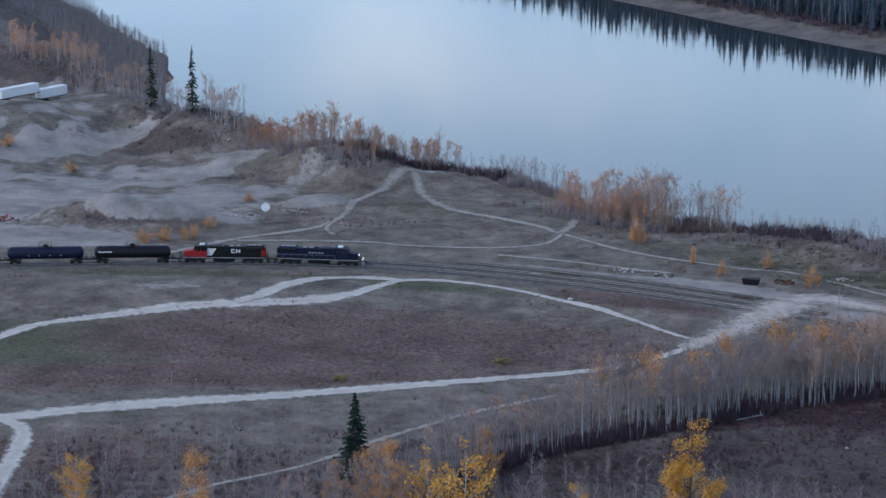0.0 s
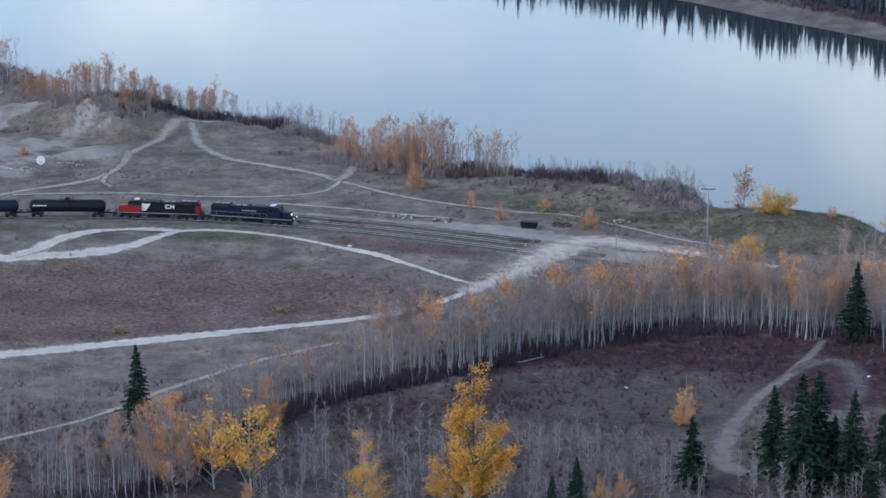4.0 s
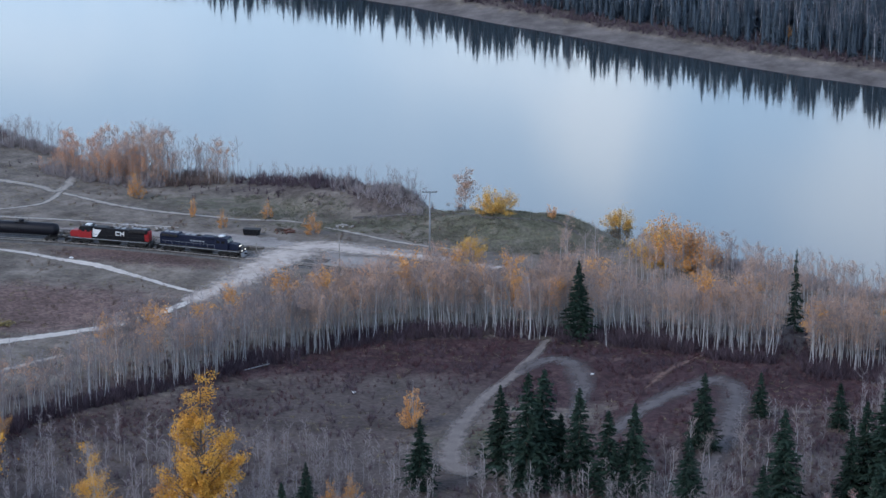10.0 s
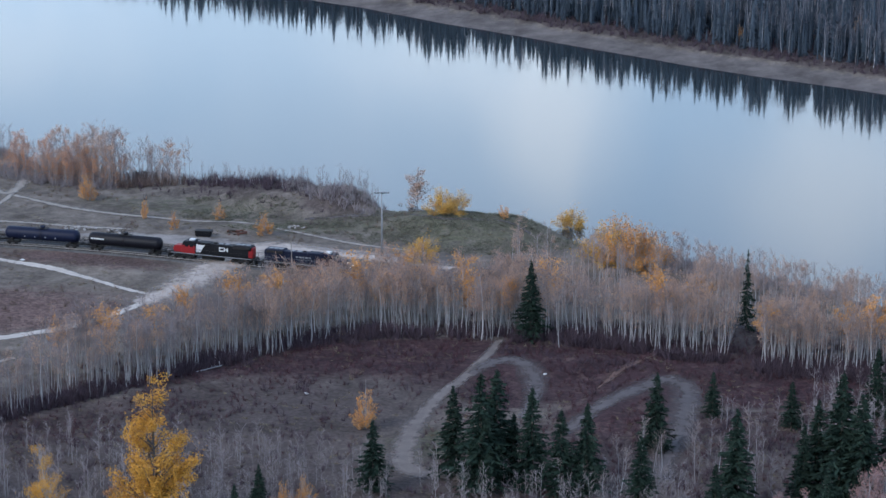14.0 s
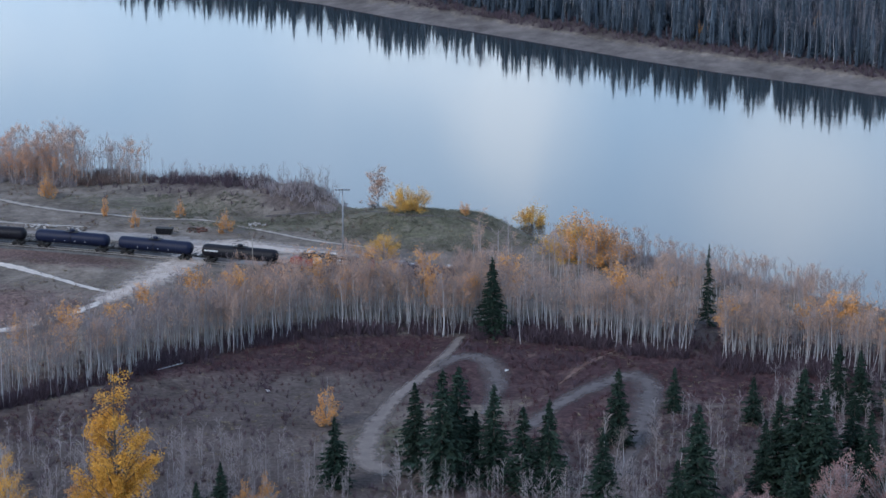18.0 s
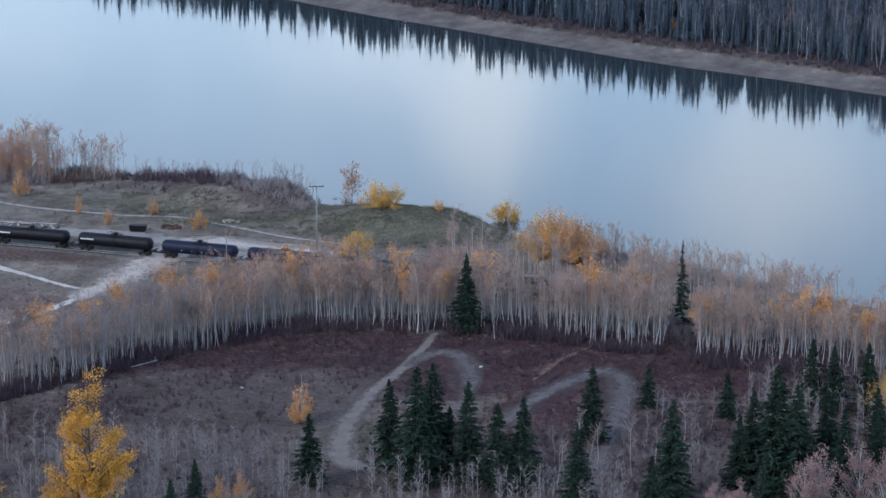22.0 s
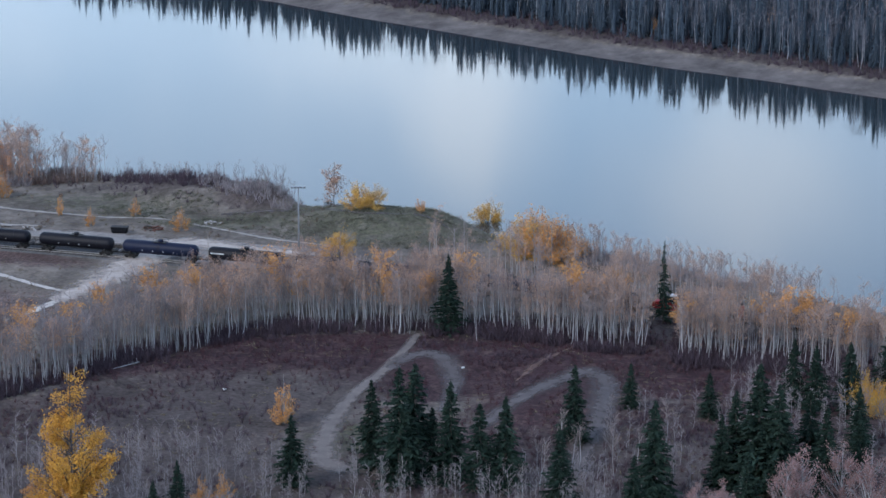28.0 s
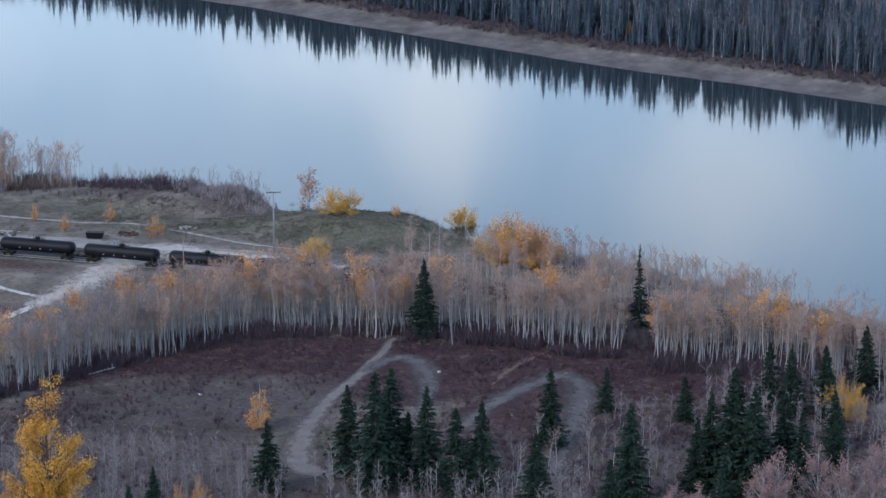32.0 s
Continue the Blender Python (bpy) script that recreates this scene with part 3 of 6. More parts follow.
    ribbon("trail_knoll", [(-31.1, 674.5), (-11.6, 672.2), (2.2, 659.7), (15.8, 658.5), (23.7, 652.6)], 1.4, DIRT, "faint footpath over a grassy knoll", "trail", seed=12)
    ribbon("trail_scrub", [(14.6, 570.0), (13.6, 567.4), (10.3, 551.1), (6.0, 541.4), (1.0, 528.4), (-3.0, 513.6), (-4.9, 498.9), (-5.0, 489.9), (-2.4, 484.2), (2.4, 482.6), (7.0, 481.0)], (2.4, 2.8, 3.4, 4.0, 4.2, 4.8, 5.6, 7.5, 8, 6), TRACK, "bare dirt track curving through red scrub", "trail", seed=13)
    ribbon("trail_hook", [(8.0, 544.0), (12.0, 549.3), (15.6, 551.6), (19.3, 547.5), (20.7, 537.8), (19.5, 526.0), (17.5, 516.0)], (3.5, 6.0, 7.0, 6.5, 5.5, 4.0, 3.0), DIRT, "hooked bare dirt track among young spruces", "trail", seed=14, lift=0.14)
    ribbon("trail_bend", [(24.0, 506.0), (27.5, 512.5), (31.9, 519.8), (38.1, 529.8), (43.0, 537.0), (47.6, 540.5), (50.6, 533.9), (49.2, 519.1), (46.6, 505.9), (43.5, 492.9), (40.8, 480.3)], (4.0, 5.0, 6.0, 6.5, 7.5, 8.0, 7.0, 6.0, 5.0, 6.0), DIRT, "bare dirt track bending through scrub", "trail", seed=15)
    ribbon("trail_ramp", [(48.4, 562.4), (42.6, 550.4), (37.0, 543.4), (32.8, 534.7)], (1.6, 2.6, 2.4, 1.2), LITTER, "faint reddish path climbing the bank", "trail", seed=18, lift=0.12)
    ribbon("trail_gap", [(64.1, 576.1), (62.2, 565.8), (61.7, 558.5)], (1.4, 2.0, 3.0), TRACK, "thin footpath out of the trees", "trail", seed=16)


land()
river()
roads()

# ---- railway ----


def rail_points(x0, x1, offset, gap=2.0):
    x = np.arange(x0, x1, 0.5)
    line = np.stack([x, rail_y(x)], -1)
    line = line + sides(line) * offset
    s = np.r_[0, np.cumsum(np.hypot(*np.diff(line, axis=0).T))]
    u = np.arange(0, s[-1], gap)
    return np.stack([np.interp(u, s, line[:, 0]), np.interp(u, s, line[:, 1])], -1)


def swept(line, profile, z):
    """A profile of (across, up) points carried along a line."""
    n = sides(line)
    pr = np.array(profile, float)
    p = line[:, None, :] + n[:, None, :] * pr[None, :, 0, None]
    zz = np.broadcast_to(pr[None, :, 1], p.shape[:2]) + z
    v = np.concatenate([p, zz[..., None]], -1).reshape(-1, 3)
    m, k = len(pr), len(line)
    i = np.arange(k - 1)[:, None] * m + np.arange(m)[None, :]
    j = np.arange(k - 1)[:, None] * m + (np.arange(m)[None, :] + 1) % m
    return v, np.stack([i, i + m, j + m, j], -1).reshape(-1, 4)


def part(name, me, parent, label="", at=None):
    ob = new(name, me)
    ob.parent = parent
    if at is not None:
        ob.matrix_basis = at
    return tagged(ob, label)


def block(sx, sy, sz, bevel=0.0):
    bm = bmesh.new()
    bmesh.ops.create_cube(bm, size=1)
    bmesh.ops.scale(bm, vec=(sx, sy, sz), verts=bm.verts)
    if bevel:
        bmesh.ops.bevel(bm, geom=bm.edges[:], offset=bevel, segments=1, affect="EDGES")
    return bm


def baked(name, bm, material):
    me = bpy.data.meshes.new(name)
    bm.to_mesh(me)
    bm.free()
    me.materials.append(material)
    return me


GAUGE = 1.435
tie_mesh = baked("sleeper", block(2.6, 0.24, 0.2, 0.02), TIE)
RAIL_TOP = 0.62


def railway(name, x0, x1, offset, label, near=None):
    v, f = swept(rail_points(x0, x1, offset), [(-2.6, -0.4), (-1.7, 0.28), (1.7, 0.28), (2.6, -0.4)], 0.0)
    bed = tagged(new(name, mesh(name, v, f, BALLAST)), label, "railway", kind="structure")
    head = [(-0.07, 0), (-0.035, 0.05), (-0.035, 0.12), (-0.04, 0.17), (0.04, 0.17), (0.035, 0.12), (0.035, 0.05), (0.07, 0)]
    for side in (-0.5, 0.5):
        v, f = swept(rail_points(x0, x1, offset + side * GAUGE), head, RAIL_TOP - 0.17)
        part("rail", mesh("rail", v, f, STEEL), bed)
    pts = rail_points(x0, x1, offset, 0.75)
    n = sides(pts)
    rest = []
    count = 0
    for p, d in zip(pts, n):
        m = pose(p[0], p[1], 0.36, 0, 0, math.degrees(math.atan2(d[1], d[0])))
        if near and near[0] < p[0] < near[1] and count < 280:
            part("sleeper", tie_mesh, bed, at=m)
            count += 1
        else:
            rest.append(m)
    if rest:
        base = np.array([v.co[:] for v in tie_mesh.vertices])
        faces = [list(q.vertices) for q in tie_mesh.polygons]
        verts, allf = [], []
        for k, m in enumerate(rest):
            a = np.array(m)
            verts.append(base @ a[:3, :3].T + a[:3, 3])
            allf += [[i + k * len(base) for i in q] for q in faces]
        tagged(part("sleepers", mesh("sleepers", np.vstack(verts), allf, TIE), bed), kind="stuff")
    return bed


railway("railway_main", -420, 260, 0.0, "single main track on dark crushed stone", (-170, -25))
railway("railway_siding", -150, -36, 5.2, "dark weathered siding track on crushed stone", (-125, -36))
railway("railway_stub", -128, -40, 10.0, "short disused siding track on crushed stone", (-90, -40))

# ---- plants ----


def strips(p0, p1, w0, w1, rng):
    """Thin blades from p0 to p1."""
    d = p1 - p0
    r = rng.normal(size=d.shape)
    s = np.cross(d, r)
    s /= np.linalg.norm(s, axis=1)[:, None] + 1e-9
    w0, w1 = np.broadcast_to(w0, len(d))[:, None] / 2, np.broadcast_to(w1, len(d))[:, None] / 2
    v = np.stack([p0 - s * w0, p0 + s * w0, p1 + s * w1, p1 - s * w1], 1).reshape(-1, 3)
    return v, np.arange(len(v)).reshape(-1, 4)


def tube(path, radii, n=5):
    path = np.array(path, float)
    a = np.linspace(0, 2 * np.pi, n, endpoint=False)
    ring = np.stack([np.cos(a), np.sin(a), 0 * a], -1)
    v = (path[:, None, :] + ring[None] * np.array(radii)[:, None, None]).reshape(-1, 3)
    k = len(path)
    i = np.arange(k - 1)[:, None] * n + np.arange(n)[None]
    j = np.arange(k - 1)[:, None] * n + (np.arange(n)[None] + 1) % n
    return v, np.stack([i, j, j + n, i + n], -1).reshape(-1, 4)


def merged(*pieces):
    vs, fs, k = [], [], 0
    for v, f in pieces:
        vs.append(v)
        fs.append(f + k)
        k += len(v)
    return np.vstack(vs), np.vstack(fs)


def aspen_shape(seed, h=12.0, low=0.42, spread=0.23, leaves=0, leaf=0.2, branches=20, twigs=20, thick=0.0072, wide=1.0, conical=0.0, patchy=1.6):
    """A bare or leafy aspen of height h: trunk, twigs and leaves as vertices and faces."""
    rng = np.random.RandomState(seed)
    zs = np.linspace(0, 1, 7)
    bend = np.cumsum(rng.normal(0, 0.012, (7, 2)), axis=0) * h
    bend[0] = 0
    path = np.column_stack([bend, zs * h])
    trunk = tube(path, thick * h * (1.02 - zs) ** 0.75 + 0.012, 5)

    def on(z):
        return np.column_stack([np.interp(z, zs * h, path[:, 0]), np.interp(z, zs * h, path[:, 1]), z])
    zb = h * (low + (0.95 - low) * np.linspace(0, 1, branches) ** 0.9) + rng.uniform(-0.02, 0.02, branches) * h
    a = rng.uniform(0, 6.28, branches)
    top = np.clip((1 - zb / h) / (1 - low), 0.12, 1)
    length = h * spread * rng.uniform(0.6, 1.15, branches) * ((1 - conical) * (0.35 + 0.65 * np.sin(np.pi * np.clip(0.15 + 0.8 * top, 0, 1))) + conical * (0.12 + 0.88 * top)) * wide
    p0 = on(zb)
    out = np.column_stack([np.cos(a), np.sin(a), rng.uniform(0.6, 1.5, branches)])
    out /= np.linalg.norm(out, axis=1)[:, None]
    p1 = p0 + out * length[:, None]
    limbs = merged(strips(p0, p1, 0.005 * h + 0 * a, 0.002 * h, rng), strips(p0, p1, 0.005 * h + 0 * a, 0.002 * h, rng))
    k = rng.randint(0, branches, branches * twigs)
    u = rng.uniform(0.15, 1.0, len(k))[:, None]
    q0 = p0[k] + (p1 - p0)[k] * u
    dirs = out[k] * 0.7 + rng.normal(0, 0.55, (len(k), 3)) + [0, 0, 0.35]
    dirs /= np.linalg.norm(dirs, axis=1)[:, None]
    q1 = q0 + dirs * (h * rng.uniform(0.04, 0.11, len(k)))[:, None] * wide
    twig = strips(q0, q1, 0.0027 * h, 0.0013 * h, rng)
    crown = merged(limbs, twig)
    shape = {"trunk": trunk, "crown": crown}
    if leaves:
        share = rng.uniform(0.05, 1.0, branches) ** patchy * (0.3 + length / length.max())
        j = rng.choice(len(q0), leaves, p=share[k] / share[k].sum())
        c = q0[j] + (q1 - q0)[j] * rng.uniform(0.2, 1.1, leaves)[:, None] + rng.normal(0, 0.022 * h, (leaves, 3))
        d = rng.normal(size=(leaves, 3))
        d /= np.linalg.norm(d, axis=1)[:, None]
        size = leaf * rng.uniform(0.6, 1.4, leaves)
        shape["foliage"] = strips(c - d * size[:, None] / 2, c + d * size[:, None] / 2, size * 0.85, size * 0.6, rng)
    return shape


def spruce_shape(seed, h=16.0, radius=0.2, levels=44, low=0.05, gappy=0.12):
    """A spruce: whorls of drooping boughs, each a spine with short side sprays, round a straight trunk."""
    rng = np.random.RandomState(seed)
    trunk = tube([(0, 0, 0), (0, 0, h * 0.5), (0, 0, h * 0.98)], [0.016 * h, 0.01 * h, 0.01], 6)
    p0, p1, w0, w1 = [], [], [], []
    for i in range(levels):
        u = i / (levels - 1)
        z = h * (low + (0.96 - low) * u ** 0.95)
        full = radius * h * (1 - u) ** 0.85 * (0.8 + 0.2 * min(1, 5 * u + 0.2)) * rng.uniform(0.8, 1.12) + 0.16
        for b in range(rng.randint(8, 12)):
            if rng.rand() < gappy:
                continue
            a = rng.uniform(0, 6.28)
            r = full * rng.uniform(0.5, 1.18)
            out = np.array([math.cos(a), math.sin(a), 0.0])
            side = np.array([-out[1], out[0], 0.0])
            foot = np.array([0, 0, z + rng.uniform(-0.02, 0.02) * h])
            sag = rng.uniform(0.10, 0.45)
            knee = foot + out * r * 0.55 + [0, 0, -sag * r * 0.45]
            tip = foot + out * r + [0, 0, -sag * r * 0.62]
            for q0, q1, a0, a1 in ((foot, knee, 0.2, 0.3), (knee, tip, 0.3, 0.06)):
                p0.append(q0), p1.append(q1), w0.append(a0), w1.append(a1)
            for k in range(3 + int(r * 1.6)):
                t = rng.uniform(0.2, 0.98)
                at = foot + (knee - foot) * t / 0.55 if t < 0.55 else knee + (tip - knee) * (t - 0.55) / 0.45
                way = side * rng.choice((-1, 1)) * rng.uniform(0.5, 1.0) + out * rng.uniform(0.3, 0.9) + [0, 0, rng.uniform(-0.9, 0.05)]
                long = (0.22 + 0.20 * r) * rng.uniform(0.6, 1.2) * (1.15 - 0.5 * t)
                p0.append(at), p1.append(at + way * long), w0.append(0.26 + 0.05 * r), w1.append(0.05)
    crown = merged(strips(np.array(p0), np.array(p1), np.array(w0), np.array(w1), rng), tube([(0, 0, h * 0.92), (0, 0, h)], [0.10, 0.015], 5))
    return {"trunk": trunk, "crown": crown}


def leafy_shape(seed, h, profile, lobes=40, leaves=4000, leaf=0.22, lobe=0.05, thick=0.008, uneven=1.5, rise=1.1, wave=0.012, stems=1):
    """A leafy tree or bush of height h: limbs rise from the trunk to lobes of foliage that fill an outline of (height, radius) shares."""
    rng = np.random.RandomState(seed)
    zs = np.linspace(0, 1, 7)
    bend_ = np.cumsum(rng.normal(0, wave, (7, 2)), axis=0) * h
    bend_[0] = 0
    path = np.column_stack([bend_, zs * h * 0.96])
    trunk = tube(path, thick * h * (1.03 - zs) ** 0.8 + 0.01, 6)
    pz, pr = np.array([p[0] for p in profile]), np.array([p[1] for p in profile])
    fine = np.linspace(pz[0], pz[-1], 60)
    weight = np.interp(fine, pz, pr) ** 1.4 + 0.004
    z = np.interp(rng.uniform(0, 1, lobes), np.cumsum(weight) / weight.sum(), fine)
    a = np.arange(lobes) * 2.4 + rng.normal(0, 0.5, lobes)
    r = np.interp(z, pz, pr) * h * np.sqrt(rng.uniform(0.12, 1.0, lobes)) * rng.uniform(0.7, 1.3, lobes)
    stem = np.column_stack([np.interp(z, zs, path[:, 0]), np.interp(z, zs, path[:, 1])])
    c = np.column_stack([stem[:, 0] + np.cos(a) * r, stem[:, 1] + np.sin(a) * r, z * h])
    foot_z = np.clip(c[:, 2] - r * rise, 0.03 * h, None)
    if stems > 1:
        foot_z = np.minimum(foot_z, rng.uniform(0.0, 0.12, lobes) * h)
    foot = np.column_stack([np.interp(foot_z, zs * h, path[:, 0]), np.interp(foot_z, zs * h, path[:, 1]), foot_z])
    limb = 0.004 * h + 0.02 * np.linalg.norm(c - foot, axis=1)
    pieces = [strips(foot, c, limb, limb * 0.3, rng), strips(foot, c, limb, limb * 0.3, rng)]
    share = rng.uniform(0.08, 1.0, lobes) ** uneven * (0.35 + np.interp(z, pz, pr) / pr.max())
    k = rng.choice(lobes, leaves, p=share / share.sum())
    size_l = lobe * h * rng.uniform(0.7, 1.35, lobes)
    off = rng.normal(size=(leaves, 3))
    off *= (rng.uniform(0, 1, leaves) ** 0.45 / np.linalg.norm(off, axis=1) * 1.25)[:, None]
    spine = (c - foot)[k] * (rng.uniform(-0.42, 0.12, leaves))[:, None]
    p = c[k] + off * size_l[k][:, None] * [1, 1, 0.95] + spine
    p[:, 2] = np.maximum(p[:, 2], 0.05)
    j = rng.choice(leaves, min(leaves, lobes * 9), replace=False)
    q0 = foot[k[j]] + (c - foot)[k[j]] * rng.uniform(0.45, 1.0, len(j))[:, None]
    pieces.append(strips(q0, p[j] + off[j] * 0.25, 0.032, 0.014, rng))
    d = rng.normal(size=(leaves, 3))
    d /= np.linalg.norm(d, axis=1)[:, None]
    size = leaf * rng.uniform(0.6, 1.4, leaves)
    return {"trunk": trunk, "crown": merged(*pieces), "foliage": strips(p - d * size[:, None] / 2, p + d * size[:, None] / 2, size * 0.85, size * 0.55, rng)}


def shrub_shape(seed, h=1.2, n=14, spread=0.7, thick=0.045):
    rng = np.random.RandomState(seed)
    p0 = np.column_stack([rng.normal(0, 0.18 * spread, (n, 2)), np.zeros(n) - 0.1])
    p1 = p0 + np.column_stack([rng.normal(0, 0.5 * spread, (n, 2)), h * rng.uniform(0.5, 1.05, n)])
    return strips(p0, p1, thick * 1.5, thick * 0.5, rng)


def far_spruce_shape(seed, h=14.0):
    """A spruce for the far bank: a slim dark core and drooping boughs."""
    rng = np.random.RandomState(seed)
    core = tube([(0, 0, 0), (0, 0, h * 0.15), (0, 0, h * 0.6), (0, 0, h)], [0.02 * h, 0.07 * h, 0.035 * h, 0.004 * h], 6)
    n = 66
    u = np.sort(rng.uniform(0, 1, n))
    a = np.arange(n) * 2.4 + rng.normal(0, 0.4, n)
    r = (0.17 * h * (1 - u) ** 0.85 + 0.2) * rng.uniform(0.6, 1.15, n)
    z = h * (0.08 + 0.88 * u)
    p0 = np.column_stack([0 * a, 0 * a, z])
    p1 = np.column_stack([np.cos(a) * r, np.sin(a) * r, z - r * rng.uniform(0.3, 0.8, n)])
    return merged(core, strips(p0, p1, 0.22 * r + 0.25, 0.12, rng))


def tidy(faces):
    """Quads whose last two corners are one become triangles."""
    return [tuple(q[:3]) if q[2] == q[3] else tuple(q) for q in faces.tolist()]


def placed(shape, spots, rng):
    """Copies of a shape at (x, y, scale) spots on the ground, as one set of vertices and faces."""
    v, f = shape
    spots = np.array(spots, float)
    a = rng.uniform(0, 6.28, len(spots))
    s = spots[:, 2]
    wide = s * rng.uniform(0.85, 1.2, len(spots))
    x = (v[None, :, 0] * np.cos(a)[:, None] - v[None, :, 1] * np.sin(a)[:, None]) * wide[:, None] + spots[:, 0, None]
    y = (v[None, :, 0] * np.sin(a)[:, None] + v[None, :, 1] * np.cos(a)[:, None]) * wide[:, None] + spots[:, 1, None]
    z = v[None, :, 2] * s[:, None] + height(spots[:, 0], spots[:, 1])[:, None] - 0.05
    allv = np.stack([x, y, z], -1).reshape(-1, 3)
    allf = (f[None] + (np.arange(len(spots)) * len(v))[:, None, None]).reshape(-1, f.shape[1])
    return allv, allf


def planted(name, kinds, spots, label, category, seed=0, materials=None, group=""):
    """Many plants as one object of stuff. kinds: a list of shapes, each a dict of part -> shape; materials: part -> material."""
    rng = np.random.RandomState(seed)
    spots = np.array(spots, float)
    choice = rng.randint(0, len(kinds), len(spots))
    names = list(materials)
    verts, faces, index, k = [], [], [], 0
    for number, key in enumerate(names):
        for i, shape in enumerate(kinds):
            if key not in shape or not (choice == i).any():
                continue
            rng_i = np.random.RandomState(seed * 31 + i)
            v, f = placed(shape[key], spots[choice == i], rng_i)
            verts.append(v)
            faces.append(f + k)
            index += [number] * len(f)
            k += len(v)
    faces = np.vstack(faces)
    me = mesh(name, np.vstack(verts), tidy(faces), *[materials[n] for n in names])
    me.polygons.foreach_set("material_index", index)
    return tagged(new(name, me), label, category, group, kind="stuff")


def tree_meshes(shape, materials):
    return {key: mesh(key, v, tidy(f), materials[key]) for key, (v, f) in shape.items()}


def plant_tree(name, meshes, tall, x, y, h, turn, label, group="", lean=0.0, wide=1.0):
    """One tree as a thing of its own: an empty at its foot, with its parts."""
    root = new(name)
    s = h / tall
    root.matrix_basis = pose(x, y, float(height(x, y)) - 0.05, lean, 0, turn) @ Matrix.Diagonal((s * wide, s * wide, s, 1))
    for key, me in meshes.items():
        part(key, me, root)
    return tagged(root, label, "tree", group)


def scatter(n, corners, rng):
    """Random places in a four-cornered field."""
    a, b, c, d = [np.array(p) for p in corners]
    u, v = rng.uniform(0, 1, (n, 1)), rng.uniform(0, 1, (n, 1))
    return (a * (1 - u) + b * u) * (1 - v) + (d * (1 - u) + c * u) * v


def strewn(n, line, deep, rng, bias=1.0):
    """Random places in a belt that begins at a line and reaches deep to its left side."""
    pts = curve(line, 1.0)
    i = rng.randint(0, len(pts), n)
    return pts[i] + sides(pts)[i] * (deep * rng.uniform(0, 1, n) ** bias)[:, None] + rng.normal(0, 0.6, (n, 2))


def sized(places, low, high, rng, rolling=0.0):
    """Places with a size each; neighbours may rise and fall together."""
    wave = 1 + rolling * lumps(places[:, 0], places[:, 1], 3.0, 23)
    return np.column_stack([places, rng.uniform(low, high, len(places)) * wave])


def apart(places, gap):
    kept = []
    for p in places:
        if all((p[0] - q[0]) ** 2 + (p[1] - q[1]) ** 2 > gap * gap for q in kept[-400:]):
            kept.append(p)
    return np.array(kept)


def off_rails(places, gap=6.0):
    places = np.asarray(places)
    return places[np.abs(places[:, 1] - rail_y(places[:, 0])) > gap]


RNG = np.random.RandomState(11)
BARE = [aspen_shape(s, low=0.52, branches=20, twigs=15) for s in range(6)]
LIGHT = [aspen_shape(10 + s, low=0.42, branches=13, twigs=13) for s in range(4)]
GLOW = [aspen_shape(24 + s, low=0.05, spread=0.24, branches=18, twigs=13, leaves=380, leaf=0.19) for s in range(4)]
LIGHT_RUSTY = [aspen_shape(14 + s, low=0.42, branches=13, twigs=11, leaves=270, leaf=0.135) for s in range(4)]
GREY_MESH = [tree_meshes(s, {"trunk": BARK_GREY, "crown": TWIG_GREY}) for s in BARE]
BARE_MESH = [tree_meshes(s, {"trunk": BARK, "crown": TWIG}) for s in BARE]
RUSTY = [aspen_shape(20 + s, low=0.5, twigs=15, leaves=400, leaf=0.135) for s in range(4)]
RUSTY_MESH = [tree_meshes(s, {"trunk": BARK, "crown": TWIG, "foliage": LEAF_ORANGE}) for s in RUSTY]
PALE_MESH = [tree_meshes(s, {"trunk": BARK, "crown": TWIG, "foliage": LEAF_PALE}) for s in RUSTY]
SPIRE = [(0.08, 0.10), (0.16, 0.20), (0.32, 0.225), (0.5, 0.21), (0.62, 0.155), (0.74, 0.085), (0.84, 0.10), (0.94, 0.075), (1.0, 0.015)]
DOME = [(0.0, 0.42), (0.25, 0.62), (0.5, 0.62), (0.75, 0.48), (0.92, 0.25), (1.0, 0.06)]
FLAME = [(0.02, 0.20), (0.15, 0.34), (0.4, 0.30), (0.7, 0.17), (0.9, 0.08), (1.0, 0.02)]
ROUND = [(0.22, 0.12), (0.35, 0.30), (0.55, 0.36), (0.75, 0.32), (0.92, 0.18), (1.0, 0.05)]


def leafy_meshes(shape, bark, leaves):
    return tree_meshes(shape, {"trunk": bark, "crown": bark, "foliage": leaves})


BIG_GOLD = [leafy_meshes(leafy_shape(44 + s, 24.0, SPIRE, 110, 26000, 0.18, 0.036, uneven=1.9), POPLAR_BARK, LEAF) for s in range(1)]
SPARSE_GOLD = [leafy_meshes(leafy_shape(47 + s, 24.0, SPIRE, 80, 10000, 0.18, 0.044, uneven=2.0), BARK_GREY, LEAF if s else LEAF_AMBER) for s in range(2)]
GOLD_MESH = [leafy_meshes(leafy_shape(40 + s, 12.0, ROUND, 34, 2000, 0.2, 0.05, uneven=2.2), BARK_GREY, LEAF) for s in range(4)]
FLAME_MESH = [leafy_meshes(leafy_shape(59 + s, 12.0, DOME, 60, 3600, 0.27, 0.075, uneven=1.3, stems=5), BARK_GREY, LEAF_AMBER) for s in range(2)]
WILLOW_MESH = [leafy_meshes(leafy_shape(56 + s, 12.0, DOME, 60, 4600, 0.30, 0.085, uneven=1.2, stems=5), BARK_GREY, LEAF_WILLOW) for s in range(3)]
